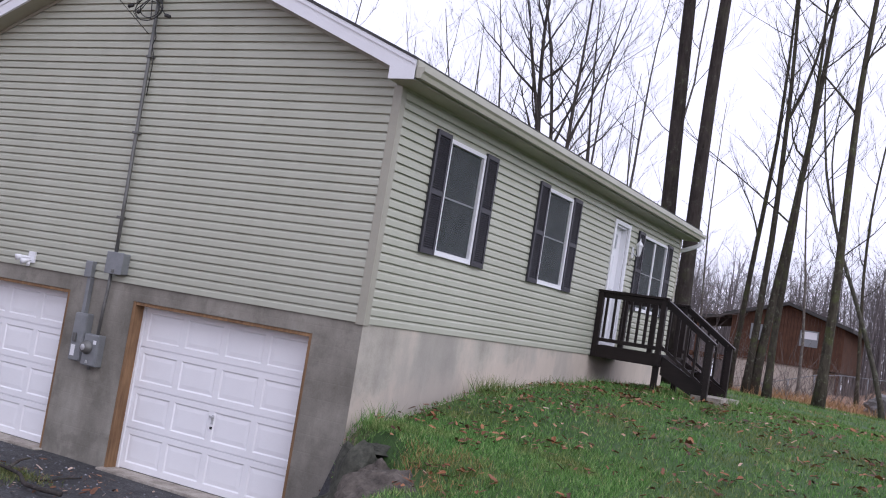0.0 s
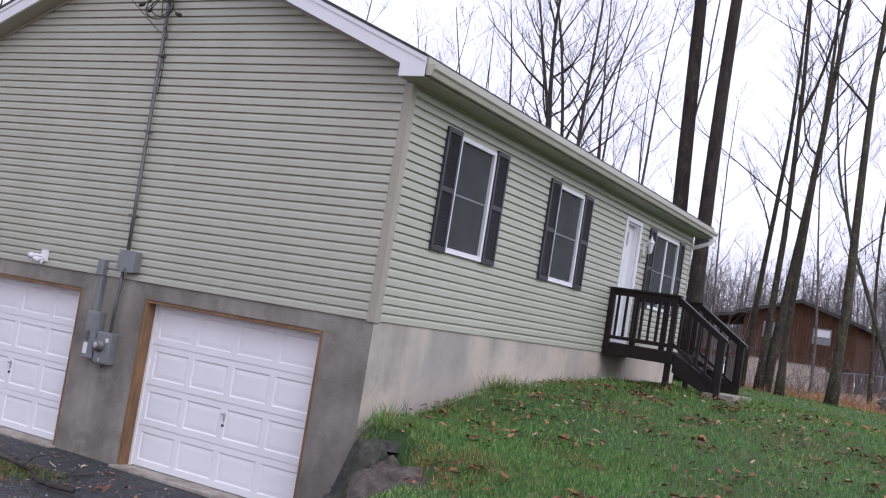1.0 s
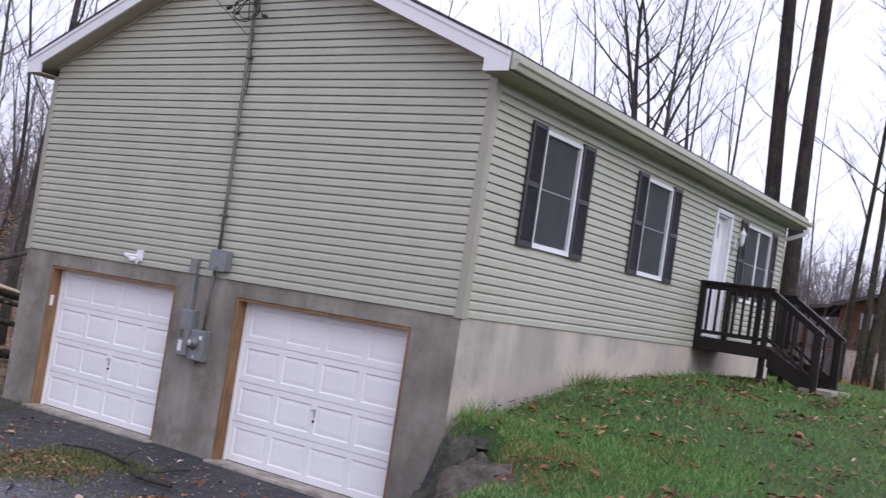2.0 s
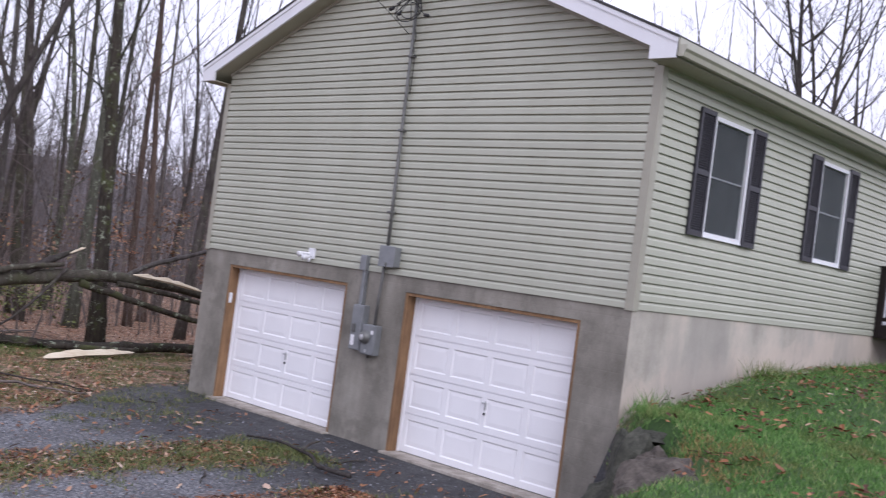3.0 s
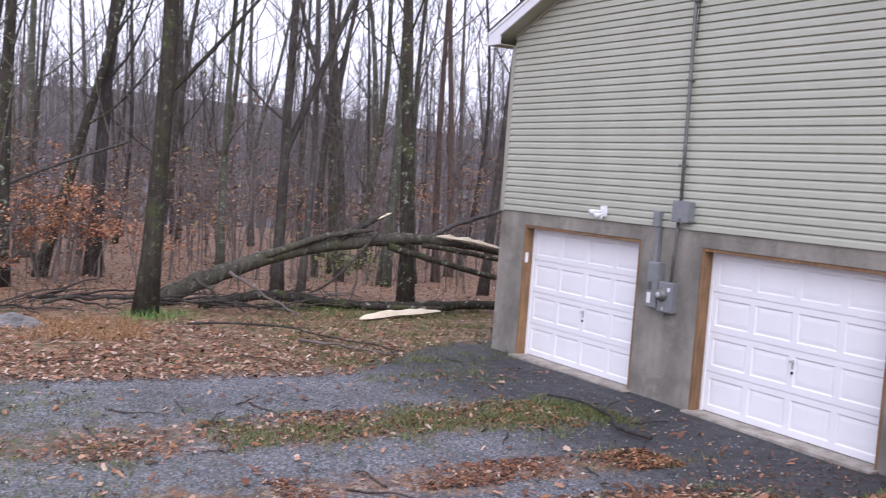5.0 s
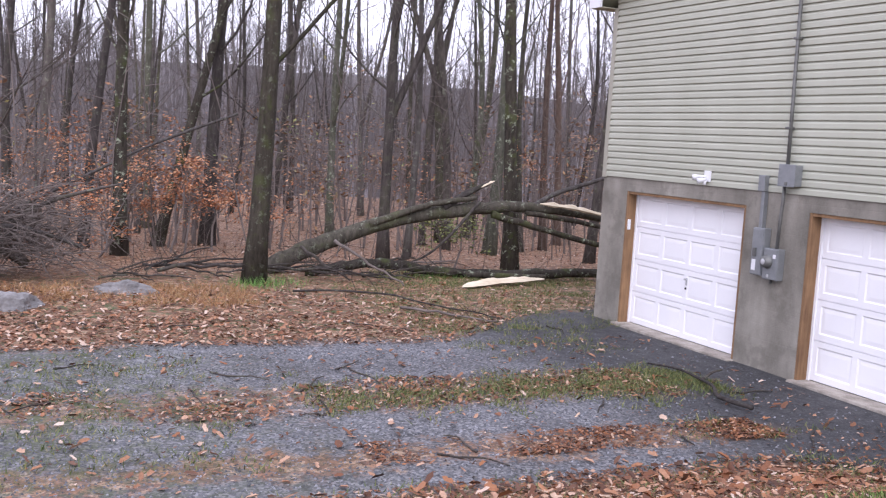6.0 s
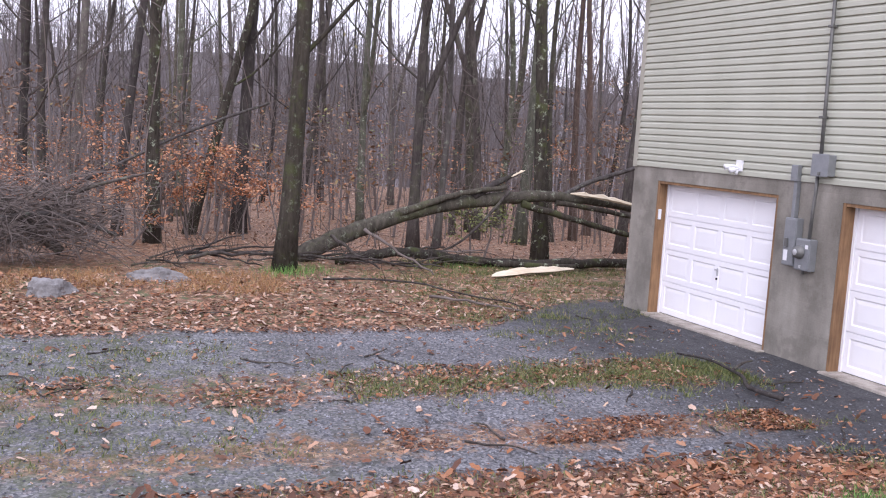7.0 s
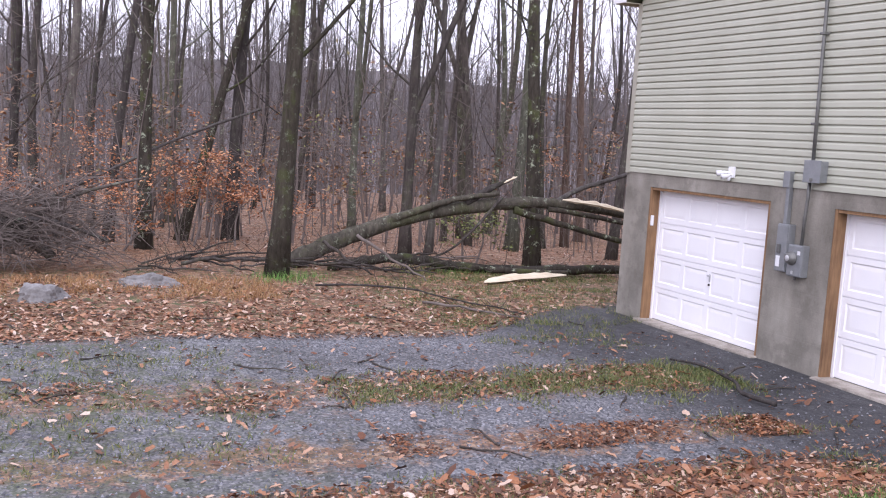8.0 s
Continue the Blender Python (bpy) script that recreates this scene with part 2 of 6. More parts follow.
GUTTER = mat_varied("gutter_metal", (0.36, 0.35, 0.28), (0.46, 0.45, 0.37), 2.0, 0.35, 0.0, 0.05)
SHINGLE = mat_varied("asphalt_shingle", (0.03, 0.03, 0.03), (0.075, 0.072, 0.07), 4.0, 0.9, 0, 0.5, fine=160)
JAMB = mat_wood("raw_wood_jamb", (0.11, 0.06, 0.034), (0.36, 0.215, 0.11))
PORCH = mat_wood("dark_stained_wood", (0.009, 0.006, 0.006), (0.022, 0.015, 0.014), 0, 0.42)
SHUTTER = mat_varied("shutter_vinyl", (0.022, 0.021, 0.028), (0.034, 0.033, 0.042), 3.0, 0.45, 0, 0.05)
GREY_METAL = mat_varied("grey_painted_metal", (0.2, 0.21, 0.22), (0.28, 0.29, 0.3), 8.0, 0.45, 0.35, 0.08)
DARK_METAL = mat_varied("weathered_conduit", (0.125, 0.125, 0.12), (0.2, 0.2, 0.19), 8.0, 0.5, 0.5, 0.08)
CHROME = mat_varied("satin_metal", (0.42, 0.42, 0.43), (0.55, 0.55, 0.56), 9.0, 0.45, 0.25, 0.03)
CABLE = mat_varied("black_cable", (0.012, 0.012, 0.013), (0.03, 0.03, 0.03), 9.0, 0.6, 0, 0.05)
LAMP_GLASS = mat_varied("frosted_lamp_glass", (0.6, 0.6, 0.62), (0.75, 0.75, 0.78), 4.0, 0.25, 0, 0.02)
PLASTIC = mat_varied("white_plastic", (0.7, 0.7, 0.72), (0.8, 0.8, 0.82), 4.0, 0.4, 0, 0.03)
GLASS = mat_glass()
SCREEN = mat_screen()
ROOM = mat_varied("room_paint", (0.3, 0.29, 0.27), (0.36, 0.35, 0.33), 2.0, 0.9)
BARK = mat_bark("bark_grey", (0.05, 0.045, 0.043), (0.165, 0.152, 0.146), 0.15, 0.55)
BARK_DARK = mat_bark("bark_dark", (0.03, 0.026, 0.025), (0.108, 0.097, 0.092), 0.2, 0.25)
BARK_MOSS = mat_bark("bark_mossy", (0.036, 0.034, 0.026), (0.13, 0.12, 0.1), 0.4, 0.6)
# distance haze is mixed into this bark colour, paler than the near trunks
HAZED_BARK = mat_varied("hazed_bark", (0.1, 0.087, 0.087), (0.2, 0.178, 0.18), 0.15, 0.95, 0, 0.0, fine=3.0)
BARK_NEAR = mat_bark("bark_dark_mossy", (0.026, 0.023, 0.018), (0.09, 0.08, 0.064), 0.5, 0.3)
BARK_PALE = mat_bark("bark_pale_lichen", (0.05, 0.052, 0.042), (0.15, 0.155, 0.125), 0.35, 0.9)
BARK_RED = mat_bark("bark_stripped_brown", (0.06, 0.044, 0.038), (0.18, 0.135, 0.112), 0.0, 0.25)
BARK_TALL = mat_bark("bark_brown_grey", (0.024, 0.02, 0.019), (0.075, 0.063, 0.058), 0.2, 0.12)
BARK_LICHEN = mat_bark("bark_lichened", (0.022, 0.019, 0.016), (0.08, 0.072, 0.06), 0.6, 0.95)
TWIG = mat_varied("twigs", (0.08, 0.063, 0.057), (0.2, 0.165, 0.15), 1.0, 0.9, 0, 0.0)
FRESH_WOOD = mat_wood("fresh_split_wood", (0.62, 0.5, 0.34), (0.86, 0.78, 0.62), 1)
ROCK = mat_varied("mossy_fieldstone", (0.012, 0.013, 0.009), (0.085, 0.085, 0.066), 9.0, 0.9, 0, 0.8, fine=30)
ROCK_BROWN = mat_varied("brown_fieldstone", (0.03, 0.025, 0.021), (0.14, 0.118, 0.1), 8.0, 0.9, 0, 0.8, fine=30)
ROCK_PALE = mat_varied("pale_boulder", (0.11, 0.105, 0.105), (0.28, 0.27, 0.27), 4.0, 0.85, 0, 0.6, fine=30)
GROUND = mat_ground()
LEAF = mat_leaf("dead_oak_leaves", [(0.0, (0.09, 0.042, 0.025)), (0.3, (0.22, 0.1, 0.055)), (0.55, (0.4, 0.2, 0.11)), (0.8, (0.52, 0.33, 0.23)), (1.0, (0.68, 0.55, 0.46))])
LEAF_RUST = mat_leaf("wet_rust_leaves", [(0.0, (0.06, 0.027, 0.017)), (0.4, (0.16, 0.062, 0.03)), (0.75, (0.31, 0.125, 0.052)), (0.93, (0.42, 0.2, 0.1)), (1.0, (0.58, 0.43, 0.32))])
BRUSH = mat_varied("dry_brush", (0.075, 0.058, 0.05), (0.22, 0.185, 0.168), 2.0, 0.9, 0, 0.0)
BEECH = mat_leaf("rust_beech_leaves", [(0.0, (0.27, 0.1, 0.045)), (0.5, (0.5, 0.205, 0.09)), (1.0, (0.62, 0.36, 0.2))])
TAN_LEAF = mat_leaf("tan_beech_leaves", [(0.0, (0.13, 0.07, 0.04)), (0.5, (0.27, 0.155, 0.09)), (0.85, (0.38, 0.2, 0.1)), (1.0, (0.3, 0.3, 0.12))])
GREEN_LEAF = mat_leaf("late_green_leaves", [(0.0, (0.1, 0.13, 0.035)), (0.6, (0.2, 0.24, 0.07)), (1.0, (0.33, 0.34, 0.12))])
GRASS = mat_grass()
WEED = mat_leaf("yellow_green_weeds", [(0.0, (0.05, 0.075, 0.022)), (0.45, (0.14, 0.18, 0.055)), (0.8, (0.24, 0.25, 0.09)), (1.0, (0.36, 0.29, 0.14))])
DRY_GRASS = mat_leaf("dry_grass", [(0.0, (0.24, 0.115, 0.045)), (0.5, (0.42, 0.22, 0.09)), (1.0, (0.52, 0.36, 0.18))])
BROWN_WOOD = mat_wood("brown_plank_siding", (0.042, 0.019, 0.012), (0.13, 0.062, 0.036))


# ---- mesh helpers ----
def box(bm, x0, x1, y0, y1, z0, z1):
    vs = [bm.verts.new((x, y, z)) for x in (x0, x1) for y in (y0, y1) for z in (z0, z1)]
    for f in ((0, 1, 3, 2), (4, 6, 7, 5), (0, 4, 5, 1), (2, 3, 7, 6), (0, 2, 6, 4), (1, 5, 7, 3)):
        bm.faces.new([vs[i] for i in f])
    return vs


def bevelled(bm, width=0.006, seg=2):
    bmesh.ops.recalc_face_normals(bm, faces=bm.faces)
    bmesh.ops.bevel(bm, geom=list(bm.edges), offset=width, segments=seg, affect="EDGES", profile=0.6)
    return bm


def boxes(*bs, bevel=0.0):
    bm = bmesh.new()
    for b in bs:
        box(bm, *b)
    bmesh.ops.recalc_face_normals(bm, faces=bm.faces)
    if bevel:
        bevelled(bm, bevel)
    return bm


def prism(bm, outline, axis, a, b):
    """Extrudes a 2D outline along an axis (0, 1 or 2) from a to b."""
    def at(p, w):
        q = list(p)
        q.insert(axis, w)
        return q
    lo = [bm.verts.new(at(p, a)) for p in outline]
    hi = [bm.verts.new(at(p, b)) for p in outline]
    n = len(outline)
    for i in range(n):
        bm.faces.new((lo[i], lo[(i + 1) % n], hi[(i + 1) % n], hi[i]))
    bm.faces.new(lo[::-1])
    bm.faces.new(hi)
    bmesh.ops.recalc_face_normals(bm, faces=bm.faces)
    return bm


def mesh_of(name, bm, material, smooth=False):
    me = bpy.data.meshes.new(name)
    bm.to_mesh(me)
    bm.free()
    me.materials.append(material)
    if smooth:
        me.shade_smooth()
    return me


def thing(name, label, category, group="", kind="", at=(0, 0, 0)):
    ob = new(name)
    ob.location = at
    return tagged(ob, label, category, group, kind)


def part(name, bm, material, parent, label="", smooth=False):
    ob = new(name, mesh_of(name, bm, material, smooth))
    ob.parent = parent
    return tagged(ob, label)


def piece(name, me, parent, m=None):
    ob = new(name, me)
    ob.parent = parent
    if m is not None:
        ob.matrix_basis = m
    return ob


def solid(name, bm, material, label, category, kind="structure", smooth=False):
    return tagged(new(name, mesh_of(name, bm, material, smooth)), label, category, "", kind)


class Soup:
    """Fast gathering of tubes and blades into one mesh."""

    def __init__(self):
        self.v, self.f = [], []

    def tube(self, pts, radii, sides, cap=True):
        base = len(self.v)
        n = len(pts)
        for i, p in enumerate(pts):
            d = (pts[min(i + 1, n - 1)] - pts[max(i - 1, 0)])
            d = d.normalized() if d.length > 1e-9 else Vector((0, 0, 1))
            u = d.cross(Vector((0.31, 0.95, 0.05)))
            if u.length < 0.1:
                u = d.cross(Vector((1, 0, 0)))
            u.normalize()
            w = d.cross(u)
            for k in range(sides):
                a = 2 * math.pi * k / sides
                q = p + (u * math.cos(a) + w * math.sin(a)) * radii[i]
                self.v.append((q.x, q.y, q.z))
        for i in range(n - 1):
            for k in range(sides):
                a, b = base + i * sides + k, base + i * sides + (k + 1) % sides
                self.f.append((a, b, b + sides, a + sides))
        if cap:
            self.f.append(tuple(range(base + sides - 1, base - 1, -1)))
            e = base + (n - 1) * sides
            self.f.append(tuple(range(e, e + sides)))

    def poly(self, *ps):
        base = len(self.v)
        self.v.extend(tuple(p) for p in ps)
        self.f.append(tuple(range(base, base + len(ps))))

    def mesh(self, name, material, smooth=True):
        me = bpy.data.meshes.new(name)
        me.from_pydata(self.v, [], self.f)
        me.materials.append(material)
        if smooth:
            me.shade_smooth()
        return me


def lerp_table(table, v):
    for (a, za), (b, zb) in zip(table, table[1:]):
        if v <= b:
            k = max(0.0, (v - a) / (b - a))
            return za + (zb - za) * k * k * (3 - 2 * k)
    return table[-1][1]


def clamp01(v):
    return 0.0 if v < 0 else 1.0 if v > 1 else v


def step(a, b, v):
    k = clamp01((v - a) / (b - a))
    return k * k * (3 - 2 * k)


LAWN = [(-40, 0.8), (-12, 0.85), (-2, 1.02), (0, 1.27), (2.8, 1.63), (5, 1.78), (7.2, 1.86), (12, 1.84), (28, 1.66), (60, 1.95), (120, 4.0), (400, 30.0)]


def height(x, y):
    """The ground: the drive at 0, the lawn's rise beside the house, the woods' floor and the far hill."""
    k = clamp01(-y / 3.0)
    q = step(1.3, 3.2, -y)
    e0 = 0.3 - 1.25 * q
    e1 = (0.85 + 0.25 * clamp01(-y)) * (1 - q) + (0.4 + 2.8 * k) * q
    near = step(0.0, 0.8, -y)
    out = 0.4 * clamp01(-y - 0.6)
    e0 = -0.4 + (e0 + (0.2 + out) * (1 - q) + 0.4) * near
    e1 = 0.2 + (e1 + (0.25 + out) * (1 - q) - 0.2) * near
    if y < 0:
        b = step(e0, e1, x)
    else:
        b = step(-0.4, 0.2, x) if y < 11.4 else step(-9.0, -1.0, x)
    lawn = lerp_table(LAWN, y) - 0.03 * min(max(0.0, x - 0.5), 8)
    rough = noise.noise((x * 0.35, y * 0.35, 0)) * 0.1 + noise.noise((x * 1.3, y * 1.3, 4)) * 0.03
    calm = 0.25 if -9 < x < 0 and y < 1 else 1.0
    woods = step(-12, -25, x)
    dip = -0.06 * min(max(0.0, -x - 34), 120)
    hill = dip + 33.0 * step(190, 430, -x) + (9.0 * noise.noise((x * 0.008, y * 0.008, 3)) + 4.0 * noise.noise((x * 0.03, y * 0.03, 5))) * step(150, 260, -x)
    base = woods * noise.noise((x * 0.06, y * 0.06, 9)) * 0.9 + hill - 0.35 * woods
    wall = 0.0 if (-0.6 < x < 0.6 and -0.5 < y < 12) else 1.0
    return base * (1 - b) + lawn * b + rough * calm * wall


# ---- ground ----
def spread(lo, hi, fine_lo, fine_hi, fine):
    s, v = [], fine_lo
    while v < fine_hi:
        s.append(v)
        v += fine
    d = fine
    while v < hi:
        s.append(v)
        d *= 1.14
        v += d
    s.append(hi)
    v, d = fine_lo, fine
    while v > lo:
        d *= 1.14
        v -= d
        s.append(max(v, lo))
    return sorted(set(s))


def build_ground():
    xs, ys = spread(-700, 700, -14, 7, 0.22), spread(-700, 700, -12, 14, 0.22)
    verts = [(x, y, height(x, y)) for y in ys for x in xs]
    w = len(xs)
    faces = [(j * w + i, j * w + i + 1, (j + 1) * w + i + 1, (j + 1) * w + i) for j in range(len(ys) - 1) for i in range(w - 1)]
    me = bpy.data.meshes.new("ground")
    me.from_pydata(verts, [], faces)
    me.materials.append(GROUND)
    me.shade_smooth()
    tagged(new("ground", me), "damp gravel drive, green lawn bank and leaf-littered woodland floor", "ground", "", "structure")


build_ground()

# ---- the house: setting ----
W, L = 8.0, 11.5              # gable width, length of the front
SILL = 2.305                  # bottom of the siding
EAVE = 5.0                    # top of the front wall
PITCH = 0.42
RIDGE = EAVE + PITCH * W / 2
T = 0.2
G2 = (-3.42, -0.64)           # garage openings
G1 = (-7.32, -4.56)
GTOP = 2.1
WIN = {"1": (1.215, 2.178, 3.25, 4.65), "2": (4.343, 5.315, 3.25, 4.65), "3": (9.03, 10.55, 3.25, 4.65)}
DOOR = (7.44, 8.12, 2.55, 4.63)


def build_shell():
    base = -0.6
    bm = prism(bmesh.new(), [(-W, base), (G1[0], base), (G1[0], GTOP), (G1[1], GTOP), (G1[1], base), (G2[0], base), (G2[0], GTOP), (G2[1], GTOP), (G2[1], base), (0.0, base), (0.0, SILL), (-W, SILL)], 1, 0.0, T)
    solid("foundation_south", bm, CONCRETE, "grey parged block garage wall with two door openings", "foundation wall")
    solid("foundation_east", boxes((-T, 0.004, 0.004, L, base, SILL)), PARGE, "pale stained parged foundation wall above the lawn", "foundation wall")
    solid("foundation_north", boxes((-W, -T, L - T, L, base, SILL)), CONCRETE, "grey parged foundation wall at the back end", "foundation wall")
    solid("foundation_west", boxes((-W, -W + T, T, L - T, base, SILL)), CONCRETE, "grey parged foundation wall facing the woods", "foundation wall")
    # gable walls as five-sided prisms, long walls as boxes round their openings
    out = [(-W, SILL), (-0.0, SILL), (-0.0, EAVE + 0.12), (-W / 2, RIDGE + 0.12), (-W, EAVE + 0.12)]
    inset = 0.022
    south = solid("wall_south", prism(bmesh.new(), out, 1, inset, T), TAN_TRIM, "gable end wall clad in sage grey vinyl siding", "house wall")
    solid("wall_north", prism(bmesh.new(), out, 1, L - T, L), TAN_TRIM, "far gable wall in grey siding", "house wall")
    solid("wall_west", boxes((-W, -W + T, T, L - T, SILL, EAVE)), TAN_TRIM, "back wall in grey siding", "house wall")
    ops = sorted([(*w,) for w in WIN.values()] + [DOOR])
    bs, y = [], T
    for y0, y1, z0, z1 in ops:
        bs += [(-T, -inset, y, y0, SILL, EAVE), (-T, -inset, y0, y1, SILL, z0), (-T, -inset, y0, y1, z1, EAVE)]
        y = y1
    bs.append((-T, -inset, y, L - T, SILL, EAVE))
    east = solid("wall_east", boxes(*bs), TAN_TRIM, "front wall in sage grey vinyl siding with windows and entry", "house wall")
    # rooms behind the glass
    solid("floor", boxes((-W + T, -T, T, L - T, SILL, SILL + 0.2)), ROOM, "dim room floor behind the windows", "floor")
    solid("ceiling", boxes((-W + T, -T, T, L - T, EAVE - 0.1, EAVE - 0.02)), ROOM, "dim room ceiling behind the windows", "ceiling")
    solid("wall_partition", boxes((-3.6, -3.5, T, L - T, SILL + 0.2, EAVE - 0.1)), ROOM, "plain inner room wall seen through glass", "inner wall")
    return south, east, ops


wall_south, wall_east, front_openings = build_shell()


def build_roof():
    over, rake = 0.33, 0.3
    for side, sgn in (("east", 1), ("west", -1)):
        x_e = over if sgn > 0 else -W - over
        z_e = EAVE + 0.17
        z_r = z_e + PITCH * (W / 2 + over)
        bm = bmesh.new()
        prism(bm, [(x_e, z_e), (-W / 2, z_r), (-W / 2, z_r + 0.05), (x_e, z_e + 0.03)], 1, -rake - 0.03, L + rake + 0.03)
        solid("roof_" + side, bm, SHINGLE, "dark asphalt shingle roof slope", "roof")
        # sheathing and rafters' depth under the shingles
        bm = bmesh.new()
        prism(bm, [(x_e + (-0.03 * sgn), z_e - 0.195), (-W / 2, z_r - 0.195), (-W / 2, z_r - 0.004), (x_e + (-0.03 * sgn), z_e - 0.004)], 1, -rake + 0.03, L + rake - 0.03)
        solid("roof_deck_" + side, bm, SOFFIT, "vinyl covered underside of the roof overhang", "soffit")
        # white rake boards on both ends
        for end, y0, y1 in (("south", -rake - 0.012, -rake + 0.02), ("north", L + rake - 0.02, L + rake + 0.012)):
            bm = bmesh.new()
            prism(bm, [(x_e, z_e - 0.21), (-W / 2, z_r - 0.21), (-W / 2, z_r - 0.003), (x_e, z_e - 0.003)], 1, y0, y1)
            ob = solid("rake_board_%s_%s" % (side, end), bm, WHITE_TRIM, "white metal-wrapped rake board along the roof edge", "rake board")
            # narrow drip edge over the board
            bm = bmesh.new()
            ya = y0 - 0.012 if end == "south" else y1 - 0.01
            prism(bm, [(x_e, z_e - 0.055), (-W / 2, z_r - 0.055), (-W / 2, z_r - 0.002), (x_e, z_e - 0.002)], 1, ya, ya + 0.022)
            part("drip_edge", bm, WHITE_TRIM, ob)
            # boxed return at the eave
            x_i = -0.0 if sgn > 0 else -W
            bm = boxes((min(x_e, x_i) + 0.0, max(x_e, x_i), min(y0, y1) - 0.004, max(y0, y1) - 0.002, z_e - 0.212, z_e - 0.06))
            part("eave_return", bm, WHITE_TRIM, ob, "white boxed eave return")
        # channel trim where the siding meets the sloping soffit
        xw = -0.05 if sgn > 0 else -W + 0.05
        zw = z_e - 0.195 + PITCH * (over - 0.03 - (-0.05))
        bm = bmesh.new()
        prism(bm, [(xw, zw - 0.045), (-W / 2, zw - 0.045 + PITCH * (W / 2 - 0.05)), (-W / 2, zw + 0.03 + PITCH * (W / 2 - 0.05)), (xw, zw + 0.03)], 1, -0.034, -0.0225)
        solid("channel_trim_" + side, bm, TAN_TRIM, "tan vinyl channel trim under the rake", "trim")
        # level soffit under the eave
        x_i = 0.0 if sgn > 0 else -W
        solid("soffit_" + side, boxes((min(x_i, x_e), max(x_i, x_e) - 0.0, -rake + 0.03, L + rake - 0.03, z_e - 0.216, z_e - 0.2)), SOFFIT,
              "tan vinyl soffit under the eave", "soffit")
    # fascia and gutter on the front
    z_e = EAVE + 0.17
    solid("fascia_east", boxes((over, over + 0.02, -rake, L + rake, z_e - 0.19, z_e + 0.0)), GUTTER, "tan metal fascia behind the gutter", "fascia")
    g = thing("gutter", "tan metal eave gutter with a curved downspout elbow", "gutter")
    bm = bmesh.new()
    x0, zt = over + 0.022, z_e - 0.075
    prof = [(x0, zt), (x0, zt - 0.12), (x0 + 0.05, zt - 0.12), (x0 + 0.065, zt - 0.07), (x0 + 0.09, zt - 0.045), (x0 + 0.09, zt),
            (x0 + 0.08, zt), (x0 + 0.08, zt - 0.04), (x0 + 0.058, zt - 0.062), (x0 + 0.043, zt - 0.11), (x0 + 0.01, zt - 0.11), (x0 + 0.01, zt)]
    prism(bm, prof, 1, -rake, L + rake)
    part("trough", bm, GUTTER, g)
    for y in (-rake - 0.004, L + rake):
        bm = bmesh.new()
        prism(bm, prof[:6], 1, y, y + 0.004)
        part("end_cap", bm, GUTTER, g)
    s = Soup()
    pts = [Vector(p) for p in ((x0 + 0.06, L + 0.1, zt - 0.1), (x0 + 0.06, L + 0.1, zt - 0.17), (x0 - 0.0, L + 0.08, zt - 0.25), (x0 - 0.22, L + 0.08, zt - 0.34), (-0.05, L + 0.08, zt - 0.4),
                               (-0.1, L + 0.08, zt - 0.5), (-0.1, L + 0.08, 2.1))]
    s.tube(pts, [0.045] * 7, 10)
    ob = new("downspout", s.mesh("downspout", WHITE_TRIM))
    ob.parent = g


build_roof()


def plank_mesh(length, lap=0.1016):
    """One course of siding along +x, seen from -y: a leaning face with a butt edge."""
    bm = bmesh.new()
    prof = [(-0.021, 0.0), (-0.0225, 0.004), (-0.0215, lap * 0.6), (-0.012, lap * 0.74), (-0.004, lap * 0.86), (0.006, lap * 0.865), (0.006, lap + 0.004), (0.018, lap + 0.004), (0.018, 0.003), (0.003, 0.003), (-0.012, 0.002)]
    prism(bm, prof, 0, 0.0, length)
    return mesh_of("siding_plank", bm, SIDING)


LAP = 0.1014


